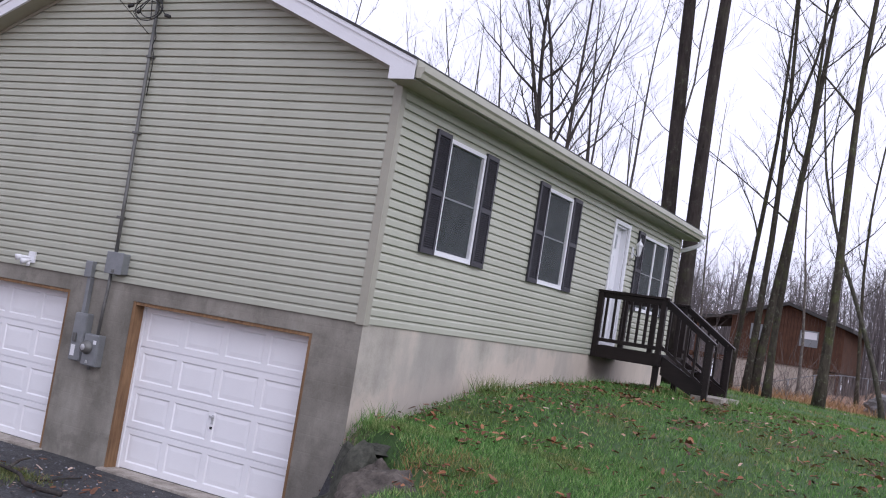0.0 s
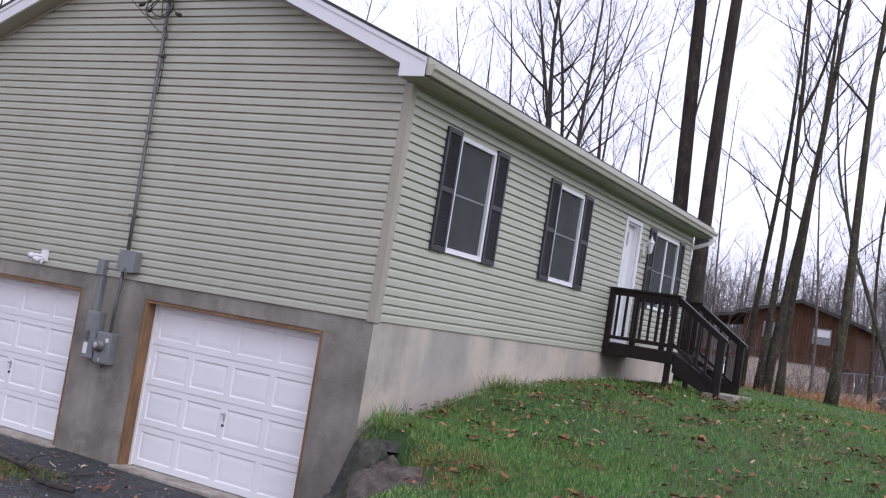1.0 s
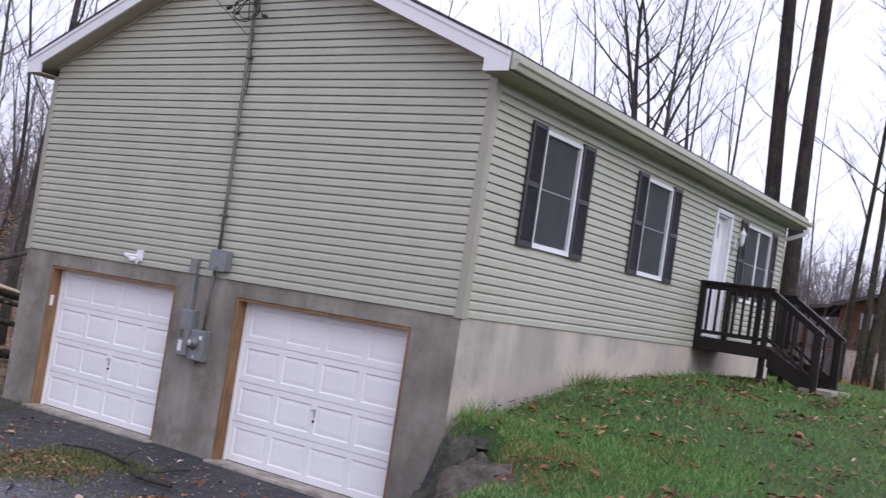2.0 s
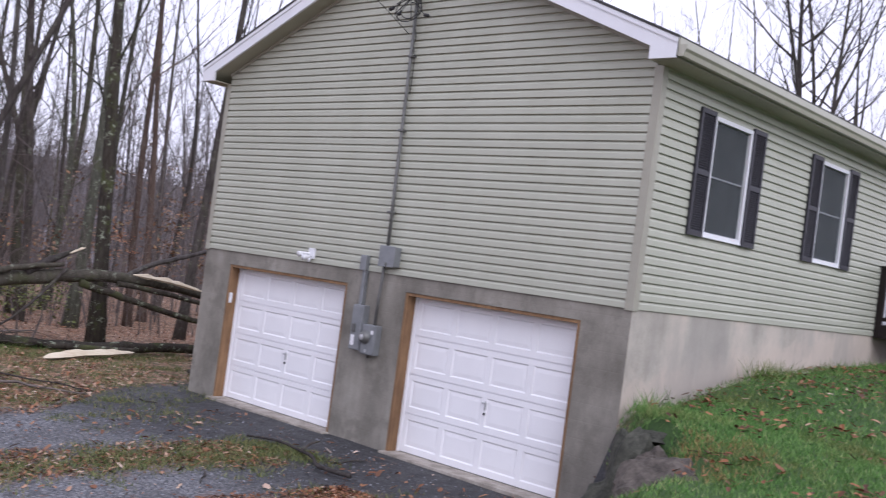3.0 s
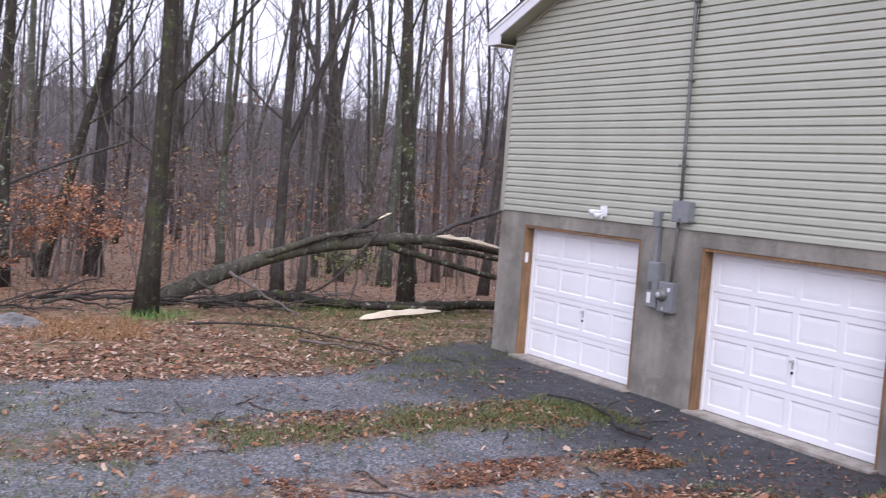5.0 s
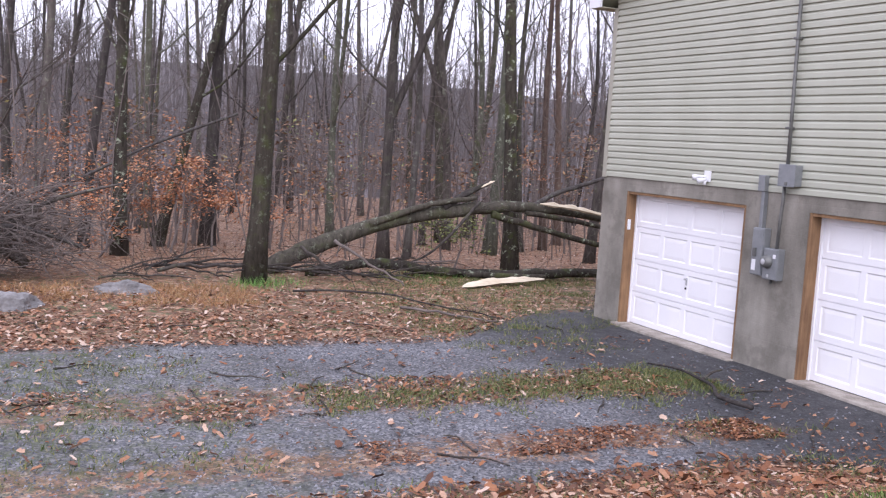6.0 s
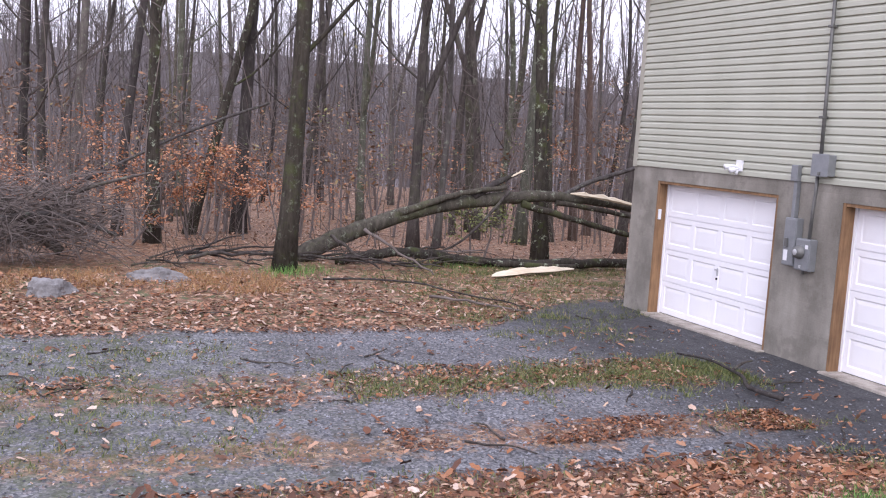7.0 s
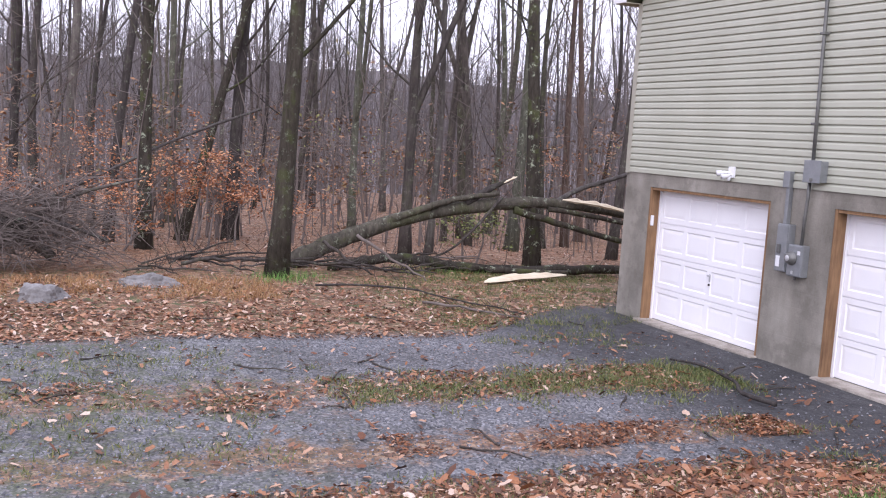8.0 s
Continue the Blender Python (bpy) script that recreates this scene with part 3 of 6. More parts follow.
def build_siding():
    cache = {}

    def plank(parent, start, length, z, along):
        key = round(length, 3)
        if key not in cache:
            cache[key] = plank_mesh(length, LAP)
        m = pose(start, 0.0, z) if along == "x" else pose(0.0, start, z, 0, 0, 90)
        piece("siding_plank", cache[key], parent, m)

    n = 0
    while True:
        z = SILL + n * LAP
        top = z + LAP
        a, b = -W + 0.06, -0.06
        if top > EAVE + 0.08:
            cut = (top - EAVE - 0.08) / PITCH
            a, b = max(a, a + cut - 0.26), min(b, b - cut + 0.26)
        if b - a < 0.3:
            break
        plank(wall_south, a, b - a, z, "x")
        n += 1
    trims = {}
    for y0, y1, z0, z1 in front_openings:
        wide = 0.09 if (y0, y1, z0, z1) == DOOR else 0.0
        trims[(y0 - wide, y1 + wide)] = (z0 - (0.4 if wide else 0.0), z1 + (0.07 if wide else 0.0))
    for i in range(27):
        z = SILL + i * LAP
        y = 0.06
        for (y0, y1), (z0, z1) in sorted(trims.items()):
            if z + LAP > z0 + 0.02 and z < z1 - 0.02:
                plank(wall_east, y, y0 - y, z, "y")
                y = y1
        plank(wall_east, y, L - 0.06 - y, z, "y")
    for name, x, y in (("corner_post_near", 0.0, 0.0), ("corner_post_far", -W, 0.0), ("corner_post_back", 0.0, L)):
        sx = 1 if x == 0 else -1
        sy = -1 if y == 0 else 1
        bm = boxes((min(x - sx * 0.085, x + sx * 0.026), max(x - sx * 0.085, x + sx * 0.026), min(y + sy * 0.002, y + sy * 0.026), max(y + sy * 0.002, y + sy * 0.026), SILL - 0.02, EAVE - 0.04),
                   (min(x + sx * 0.002, x + sx * 0.026), max(x + sx * 0.002, x + sx * 0.026), min(y + sy * 0.0015, y - sy * 0.085), max(y + sy * 0.0015, y - sy * 0.085), SILL - 0.02, EAVE - 0.04), bevel=0.004)
        solid(name, bm, TAN_TRIM, "tan vinyl corner post of the siding", "corner trim")


build_siding()


# ---- garage doors ----
def raised_panel(bm, x0, x1, z0, z1, y):
    """A pressed panel: a groove all round and a raised field."""
    rings = []
    for inset, dy in ((0.0, 0.0), (0.016, 0.013), (0.026, 0.013), (0.07, 0.008)):
        rings.append([bm.verts.new(p) for p in ((x0 + inset, y + dy, z0 + inset), (x1 - inset, y + dy, z0 + inset), (x1 - inset, y + dy, z1 - inset), (x0 + inset, y + dy, z1 - inset))])
    for a, b in zip(rings, rings[1:]):
        for i in range(4):
            bm.faces.new((a[i], a[(i + 1) % 4], b[(i + 1) % 4], b[i]))
    bm.faces.new(rings[-1])
    return rings[0]


def section_mesh(width, h):
    """One section of the door with four pressed panels, face towards -y."""
    bm = bmesh.new()
    cols = 4
    m, gap = 0.1, 0.085
    pw = (width - 2 * m - gap * (cols - 1)) / cols
    zb, zt = 0.085, h - 0.075
    xs = [0.0]
    for i in range(cols):
        xs += [m + i * (pw + gap), m + i * (pw + gap) + pw]
    xs.append(width)
    zs = [0.008, zb, zt, h - 0.004]
    for i in range(len(xs) - 1):
        for j in range(3):
            if j == 1 and i % 2 == 1:
                raised_panel(bm, xs[i], xs[i + 1], zs[j], zs[j + 1], 0.0)
            else:
                bm.faces.new([bm.verts.new(p) for p in ((xs[i], 0, zs[j]), (xs[i + 1], 0, zs[j]), (xs[i + 1], 0, zs[j + 1]), (xs[i], 0, zs[j + 1]))])
    bmesh.ops.remove_doubles(bm, verts=bm.verts, dist=0.0005)
    box(bm, 0, width, 0.02, 0.045, 0.0, h)
    edge = [(0, 0.008, width, 0.008), (0, h - 0.004, width, h - 0.004)]
    for x0, z0, x1, z1 in edge:
        bm.faces.new([bm.verts.new(p) for p in ((x0, 0, z0), (x1, 0, z1), (x1, 0.021, z1), (x0, 0.021, z0))])
    bmesh.ops.recalc_face_normals(bm, faces=bm.faces)
    return mesh_of("section", bm, DOOR_WHITE)


def build_garage(x0, x1, label, with_box):
    jw = 0.042
    a, b = x0 + jw, x1 - jw
    y = 0.19
    door = thing("garage_door", label, "garage door", "garage doors", at=(a, y, 0.03))
    h = (GTOP - jw - 0.03) / 4
    me = section_mesh(b - a, h)
    for i in range(4):
        ob = new("section", me)
        ob.parent = door
        ob.location = (0, 0, i * h)
    hx = (b - a) * 0.5 + 0.03
    bm = boxes((hx - 0.016, hx + 0.016, -0.008, 0.004, h * 1.56, h * 1.56 + 0.11), bevel=0.004)
    hd = part("handle", bm, CHROME, door, "satin metal pull handle")
    part("grip", boxes((hx - 0.035, hx + 0.035, -0.035, -0.018, h * 1.56 + 0.075, h * 1.56 + 0.1), (hx - 0.008, hx + 0.008, -0.03, -0.0, h * 1.56 + 0.075, h * 1.56 + 0.1), bevel=0.003), CHROME, hd)
    part("lock", boxes((hx - 0.012, hx + 0.012, -0.02, 0.004, h * 1.56 - 0.06, h * 1.56 - 0.03), bevel=0.003), CABLE, hd)
    part("bottom_seal", boxes((0.0, b - a, 0.005, 0.04, -0.03, 0.0)), CABLE, door, "black rubber bottom seal")
    # white stop moulding in front of the door
    part("stop", boxes((0.0, 0.035, -0.03, -0.003, -0.02, GTOP - jw - 0.03)), DOOR_WHITE, door, "white vinyl stop moulding")
    part("stop", boxes((b - a - 0.02, b - a, -0.03, -0.003, -0.02, GTOP - jw - 0.03)), DOOR_WHITE, door, "white vinyl stop moulding")
    fr = thing("garage_door_frame", "unpainted weathered wooden frame of the garage opening", "door frame", "garage door frames", "structure")
    part("jamb", boxes((x0 + 0.002, a, 0.004, 0.26, 0.0, GTOP - 0.001), bevel=0.003), JAMB, fr)
    part("jamb", boxes((b, x1 - 0.002, 0.004, 0.26, 0.0, GTOP - 0.001), bevel=0.003), JAMB, fr)
    part("head", boxes((a, b, 0.012, 0.26, GTOP - jw, GTOP - 0.002), bevel=0.003), JAMB, fr)
    if with_box:
        part("door_sensor", boxes((a - 0.001, a + 0.04, 0.02, 0.06, 1.5, 1.66), bevel=0.008), PLASTIC, fr, "white plastic keypad box")
    solid("garage_apron", boxes((x0 - 0.02, x1 + 0.02, -0.11, 0.25, -0.25, 0.028), bevel=0.01), APRON, "worn concrete threshold below the garage door", "threshold")


build_garage(*G2, "white raised-panel garage door nearer the lawn, closed", False)
build_garage(*G1, "white raised-panel garage door nearer the woods, closed", True)


# ---- windows, shutters and entry ----
def frame_bars(y0, y1, z0, z1, w, x0, x1):
    return ((x0, x1, y0, y0 + w, z0, z1), (x0, x1, y1 - w, y1, z0, z1), (x0, x1, y0 + w, y1 - w, z0, z0 + w), (x0, x1, y0 + w, y1 - w, z1 - w, z1))


def build_window(key, halves):
    y0, y1, z0, z1 = WIN[key]
    win = thing("window_" + key, "white vinyl double-hung window with dark panes, closed", "window", "front windows", "structure")
    part("window_frame", boxes(*frame_bars(y0 - 0.008, y1 + 0.008, z0 - 0.008, z1 + 0.008, 0.052, -0.12, 0.04), bevel=0.004), WHITE_TRIM, win)
    part("window_sill", boxes((0.004, 0.045, y0 - 0.01, y1 + 0.01, z0 - 0.02, z0 + 0.0), bevel=0.004), WHITE_TRIM, win)
    span = (y1 - y0 - 0.11) / halves
    for h in range(halves):
        a = y0 + 0.055 + h * span
        b = a + span
        if h:
            part("mullion", boxes((-0.1, 0.026, a - 0.03, a + 0.03, z0 + 0.055, z1 - 0.055), bevel=0.004), WHITE_TRIM, win)
        zm = (z0 + z1) / 2
        for zz0, zz1, xo in ((z0 + 0.052, zm + 0.012, -0.035), (zm - 0.012, z1 - 0.052, -0.07)):
            g = 0.002
            sash = part("sash", boxes(*frame_bars(a + g, b - g, zz0 + g, zz1 - g, 0.014, xo, xo + 0.03), bevel=0.003), GREY_METAL, win)
            pane = part("pane", boxes((xo + 0.012, xo + 0.018, a + 0.02, b - 0.02, zz0 + 0.02, zz1 - 0.02)), GLASS, sash)
            pane.visible_shadow = False
        part("insect_screen", boxes((0.0, 0.004, a + 0.004, b - 0.004, z0 + 0.054, z1 - 0.054)), SCREEN, win, "dark grey mesh insect screen")
        part("meeting_rail", boxes((0.0045, 0.012, a + 0.004, b - 0.004, zm - 0.01, zm + 0.01)), GREY_METAL, win)


build_window("1", 1)
build_window("2", 1)
build_window("3", 2)


def build_shutter():
    w, h = 0.345, 1.47
    sh = thing("shutter", "near-black louvred vinyl window shutter", "shutter", "window shutters")
    fw = 0.045
    part("shutter_frame", boxes((0.0, 0.035, 0, fw, 0, h), (0.0, 0.035, w - fw, w, 0, h), (0.0, 0.035, fw, w - fw, 0, 0.06), (0.0, 0.035, fw, w - fw, h - 0.06, h),
                                (0.0, 0.035, fw, w - fw, h * 0.5 - 0.03, h * 0.5 + 0.03), bevel=0.004), SHUTTER, sh)
    part("backing", boxes((0.0, 0.006, fw, w - fw, 0.06, h - 0.06)), SHUTTER, sh)
    for lo, hi in ((0.06, h * 0.5 - 0.03), (h * 0.5 + 0.03, h - 0.06)):
        n = 24
        bm = bmesh.new()
        for i in range(n):
            z = lo + (hi - lo) * i / n
            prism(bm, [(0.006, z + 0.002), (0.028, z), (0.029, z + 0.007), (0.012, z + (hi - lo) / n)], 1, fw, w - fw)
        # outline is given in x, z; the prism runs along y
        part("louvres", bm, SHUTTER, sh)
    return sh


first = build_shutter()
spots = [(0.86, 3.222), (2.192, 3.222), (3.988, 3.222), (5.325, 3.222), (8.675, 3.222), (10.56, 3.222)]
first.matrix_basis = pose(0.022, spots[0][0], spots[0][1])
for sy, sz in spots[1:]:
    copy_thing(first, pose(0.022, sy, sz))


def build_entry():
    y0, y1, z0, z1 = DOOR
    d = thing("door_1", "white panelled front door in a white frame, closed", "front door", "", "structure")
    part("casing", boxes((0.0, 0.04, y0 - 0.085, y0, z0 - 0.1, z1 + 0.07), (0.0, 0.04, y1, y1 + 0.085, z0 - 0.1, z1 + 0.07), (0.0, 0.04, y0, y1, z1, z1 + 0.07), bevel=0.005), WHITE_TRIM, d)
    part("jamb", boxes((-0.17, -0.004, y0, y0 + 0.03, z0, z1), (-0.17, -0.004, y1 - 0.03, y1, z0, z1), (-0.17, -0.004, y0 + 0.03, y1 - 0.03, z1 - 0.03, z1), (-0.17, 0.04, y0, y1, z0 - 0.04, z0)), WHITE_TRIM, d)
    leaf = part("leaf", boxes((-0.14, -0.1, y0 + 0.03, y1 - 0.03, z0, z1 - 0.03)), WHITE_TRIM, d)
    wl2 = y1 - y0 - 0.06
    for za, zb in ((0.2, 0.75), (0.95, 1.55)):
        for k in range(2):
            a = y0 + 0.03 + 0.08 + k * (wl2 / 2 - 0.03)
            part("panel", boxes((-0.104, -0.088, a, a + wl2 / 2 - 0.13, z0 + za, z0 + zb), bevel=0.007), WHITE_TRIM, leaf)
    part("light", boxes((-0.102, -0.094, y0 + 0.22, y1 - 0.22, z0 + 1.68, z0 + 1.93)), GLASS, leaf, "small dark door window")
    s = Soup()
    s.tube([Vector((-0.1, y0 + 0.1, z0 + 0.95)), Vector((-0.06, y0 + 0.1, z0 + 0.95)), Vector((-0.04, y0 + 0.1, z0 + 0.95)), Vector((-0.02, y0 + 0.1, z0 + 0.95))], [0.012, 0.012, 0.032, 0.02], 10)
    ob = new("knob", s.mesh("knob", CHROME))
    ob.parent = leaf
    # carriage lamp
    lamp = thing("wall_lantern", "white carriage lantern fixed beside the front door", "wall lamp", at=(0.02, 8.46, 4.25))
    part("back_plate", boxes((0.0, 0.02, -0.05, 0.05, -0.1, 0.1), bevel=0.006), WHITE_TRIM, lamp)
    s = Soup()
    s.tube([Vector(p) for p in ((0.02, 0, 0.0), (0.09, 0, -0.06), (0.13, 0, -0.04))], [0.01] * 3, 8)
    ob = new("arm", s.mesh("arm", WHITE_TRIM))
    ob.parent = lamp
    s = Soup()
    s.tube([Vector((0.13, 0, z)) for z in (-0.06, -0.03, 0.13)], [0.022, 0.036, 0.06], 6)
    ob = new("lantern_glass", s.mesh("lantern_glass", LAMP_GLASS, False))
    ob.parent = lamp
    s = Soup()
    s.tube([Vector((0.13, 0, z)) for z in (0.131, 0.15, 0.2, 0.22, 0.27)], [0.072, 0.072, 0.034, 0.016, 0.005], 6)
    ob = new("lantern_cap", s.mesh("lantern_cap", WHITE_TRIM, False))
    ob.parent = lamp
    plaque = thing("wall_plaque", "small beige plaque with a dark bar on the siding", "plaque", at=(0.02, 8.36, 4.0))
    part("plate", boxes((0.0, 0.015, -0.06, 0.06, 0, 0.2), bevel=0.004), TAN_TRIM, plaque)
    part("bar", boxes((0.0155, 0.018, -0.035, 0.035, 0.08, 0.13)), DARK_METAL, plaque)


build_entry()


# ---- porch ----
def build_porch():
    p = thing("porch", "dark-stained wooden entry porch with railings and steps", "porch")
    y0, y1, x1, z = 7.1, 8.42, 1.2, 2.5
    for i in range(8):
        a = 0.03 + i * (x1 - 0.03) / 8
        part("deck_board", boxes((a, a + (x1 - 0.03) / 8 - 0.006, y0, y1, z - 0.035, z), bevel=0.004), PORCH, p)
    for bx in ((0.028, x1, y0 - 0.04, y0 - 0.002, z - 0.21, z - 0.01), (0.028, x1, y1 + 0.002, y1 + 0.04, z - 0.21, z - 0.01), (x1 + 0.002, x1 + 0.04, y0 - 0.04, y1 + 0.04, z - 0.21, z - 0.01)):
        part("rim_board", boxes(bx, bevel=0.004), PORCH, p)
    for x, y in ((x1 - 0.09, y0 + 0.002), (x1 - 0.09, y1 - 0.092)):
        part("support_post", boxes((x, x + 0.09, y, y + 0.09, 1.4, z - 0.036), bevel=0.006), PORCH, p)
    top = 3.43

    def post(x, y, a, b):
        part("rail_post", boxes((x - 0.045, x + 0.045, y - 0.045, y + 0.045, a, b), bevel=0.005), PORCH, p)

    for y in (y0 - 0.005, y1 + 0.005):
        post(0.075, y, z - 0.2, top - 0.04)
        post(x1 - 0.03, y, z - 0.2, top - 0.04)
        post(0.62, y, z + 0.001, top - 0.13) if y > 8 else None
        part("top_rail", boxes((0.03, x1 + 0.06, y - 0.07, y + 0.07, top - 0.04, top), bevel=0.006), PORCH, p)
        part("sub_rail", boxes((0.12, x1 - 0.075, y - 0.02, y + 0.02, top - 0.13, top - 0.041), bevel=0.004), PORCH, p)
        part("bottom_rail", boxes((0.12, x1 - 0.075, y - 0.02, y + 0.02, z + 0.06, z + 0.12), bevel=0.004), PORCH, p)
        for i in range(7):
            x = 0.12 + (x1 - 0.195) * (i + 0.5) / 7
            part("baluster", boxes((x - 0.019, x + 0.019, y - 0.018, y + 0.018, z + 0.121, top - 0.131)), PORCH, p)
    # the steps run straight out from the house
    rise, run, n = 0.185, 0.265, 3
    for y in (y0 + 0.02, y1 - 0.06):
        bm = bmesh.new()
        prism(bm, [(x1 + 0.042, z - 0.02), (x1 + 0.042, z - 0.33), (x1 + 0.1 + run * n - 0.12, z - rise * n - 0.12), (x1 + 0.06 + run * n, z - rise * n - 0.12), (x1 + 0.06 + run * n, z - rise * n + 0.1)], 1, y, y + 0.04)
        part("stringer", bm, PORCH, p)
    for i in range(n - 1):
        zz = z - rise * (i + 1)
        xx = x1 + 0.05 + run * i
        part("tread", boxes((xx, xx + run + 0.02, y0 + 0.062, y1 - 0.062, zz - 0.04, zz), bevel=0.005), PORCH, p)
    dx = run * n + 0.02
    for y in (y0 - 0.005, y1 + 0.005):
        post(x1 + dx, y, 1.45, z - rise * n + 0.88)
        s0, s1 = (x1 + 0.0, top - 0.0), (x1 + dx + 0.09, top - (dx + 0.09) * rise / run)
        bm = bmesh.new()
        prism(bm, [(s0[0], s0[1] - 0.04), (s1[0], s1[1] - 0.04), (s1[0], s1[1]), (s0[0], s0[1])], 1, y - 0.07, y + 0.07)
        part("stair_rail", bm, PORCH, p)
        for off, hh, nm in ((0.13, 0.085, "stair_sub_rail"), (0.83, 0.06, "stair_bottom_rail")):
            bm = bmesh.new()
            prism(bm, [(s0[0] + 0.02, s0[1] - off - 0.012), (x1 + dx - 0.046, top - (dx - 0.046) * rise / run - off), (x1 + dx - 0.046, top - (dx - 0.046) * rise / run - off + hh), (s0[0] + 0.02, s0[1] - off + hh - 0.012)], 1, y - 0.018, y + 0.018)
            part(nm, bm, PORCH, p)
        for i in range(5):
            x = x1 + 0.1 + (dx - 0.17) * i / 4.0
            zt = top - (x - x1) * rise / run - 0.125
            part("baluster", boxes((x - 0.019, x + 0.019, y - 0.017, y + 0.017, zt - 0.66, zt)), PORCH, p)
    part("step_pad", boxes((x1 + run * n - 0.2, x1 + run * n + 0.3, y0, y1, 1.45, z - rise * n - 0.0), bevel=0.01), APRON, p, "concrete pad at the foot of the steps")


build_porch()


# ---- electrical gear on the gable ----
def tube_part(name, pts, r, material, parent, sides=10, label=""):
    s = Soup()
    s.tube([Vector(q) for q in pts], [r] * len(pts) if not isinstance(r, list) else r, sides)
    ob = new(name, s.mesh(name, material))
    ob.parent = parent
    return tagged(ob, label)


def build_service():
    m = thing("service_mast", "grey metal service conduit with weatherhead up the gable", "conduit")
    x = -3.83
    tube_part("conduit", [(x + (4.4 - z) * 0.02, -0.07, z) for z in (2.66, 3.4, 4.2, 5.0, 5.92)], 0.024, DARK_METAL, m)
    tube_part("weatherhead", [(x, -0.07, 5.92), (x, -0.09, 6.0), (x - 0.02, -0.16, 6.02), (x - 0.02, -0.21, 5.97)], [0.035, 0.05, 0.055, 0.04], DARK_METAL, m)
    for z in (3.1, 4.2, 5.2):
        part("strap", boxes((x - 0.04, x + 0.04, -0.105, -0.02, z, z + 0.03), bevel=0.004), DARK_METAL, m)
    rnd = random.Random(4)
    for k in range(3):
        c = Vector((x - 0.02, -0.2, 5.8))
        ra, rb = rnd.uniform(0.14, 0.26), rnd.uniform(0.1, 0.17)
        ph = rnd.uniform(0, 6.28)
        pts = [c + Vector((ra * math.cos(ph + a * 5.4 / 12), rnd.uniform(-0.01, 0.01) - 0.02 * k, rb * math.sin(ph + a * 5.4 / 12))) for a in range(13)]
        tube_part("wire_loop", [Vector((x - 0.02, -0.2, 5.97))] + pts, 0.0065, CABLE, m, 6)
    for dx, dz in ((-0.3, -0.12), (-0.16, -0.2), (0.3, -0.26)):
        tube_part("splice", [(x + dx, -0.23, 5.97 + dz), (x + dx * 1.25, -0.23, 5.95 + dz)], 0.024, CABLE, m, 8)
        tube_part("lead", [(x, -0.2, 5.97), (x + dx * 0.6, -0.22, 6.0 + dz * 0.7), (x + dx, -0.23, 5.97 + dz)], 0.0065, CABLE, m, 6)
    wire = thing("hanging_wire", "thin black cable drooping down beside the conduit", "cable")
    tube_part("strand", [(x + 0.02, -0.1, 5.6), (x + 0.09, -0.12, 5.45), (x + 0.03, -0.1, 5.36), (x + 0.08, -0.09, 5.2), (x + 0.05, -0.06, 5.0), (x + 0.045, -0.06, 4.7)], 0.006, CABLE, wire, 6)
    line = thing("overhead_wire", "thin overhead service wire running from the gable", "cable")
    tube_part("strand", [(x - 0.05, -0.12, 5.5), (x - 0.6, -0.9, 6.25), (x - 2.2, -3.2, 8.0)], 0.005, CABLE, line, 5)
    jb = thing("junction_box", "square grey metal junction box on the siding", "electrical box", at=(-3.85, 0, 2.4))
    part("body", boxes((0.0, 0.27, -0.14, -0.02, 0.0, 0.26), bevel=0.01), GREY_METAL, jb)
    part("cover", boxes((-0.01, 0.28, -0.152, -0.14, -0.008, 0.268), bevel=0.005), GREY_METAL, jb)
    part("hasp", boxes((0.12, 0.16, -0.165, -0.151, 0.01, 0.05), bevel=0.004), DARK_METAL, jb)
    mt = thing("meter_box", "grey electric meter box with a round glass meter", "electric meter", at=(-4.03, 0, 1.2))
    part("body", boxes((0.0, 0.26, -0.11, 0.002, 0.0, 0.4), bevel=0.012), GREY_METAL, mt)
    part("cover", boxes((0.01, 0.25, -0.12, -0.11, 0.01, 0.39), bevel=0.005), GREY_METAL, mt)
    s = Soup()
    s.tube([Vector((0.09, y, 0.23)) for y in (-0.118, -0.135, -0.136, -0.185, -0.2)], [0.088, 0.088, 0.075, 0.07, 0.045], 20)
    ob = new("meter_dial", s.mesh("meter_dial", DARK_METAL))
    ob.parent = mt
    tagged(ob, "round dark meter under a glass dome")
    s = Soup()
    s.tube([Vector((0.09, y, 0.23)) for y in (-0.199, -0.203)], [0.04, 0.035], 16)
    ob = new("meter_face", s.mesh("meter_face", CHROME))
    ob.parent = mt
    part("ring_seal", boxes((0.1, 0.13, -0.13, -0.12, 0.03, 0.07), bevel=0.003), CHROME, mt)
    part("sticker", boxes((0.18, 0.23, -0.123, -0.12, 0.28, 0.33)), PLASTIC, mt)
    tube_part("ground_stub", [(0.1, -0.05, 0.002), (0.1, -0.05, -0.05)], 0.02, DARK_METAL, mt)
    tube_part("riser", [(0.16, -0.05, 0.4), (0.17, -0.05, 0.75), (0.2, -0.06, 1.0), (0.2, -0.06, 1.2)], 0.022, DARK_METAL, mt)
    br = thing("disconnect_box", "tall grey electrical disconnect box with a small white label", "electrical box", at=(-4.26, 0, 1.23))
    part("body", boxes((0.0, 0.21, -0.11, 0.002, 0.0, 0.61), bevel=0.012), GREY_METAL, br)
    part("cover", boxes((0.008, 0.2, -0.12, -0.11, 0.01, 0.59), bevel=0.005), GREY_METAL, br)
    part("switch", boxes((0.05, 0.1, -0.145, -0.12, 0.24, 0.35), bevel=0.005), DARK_METAL, br)
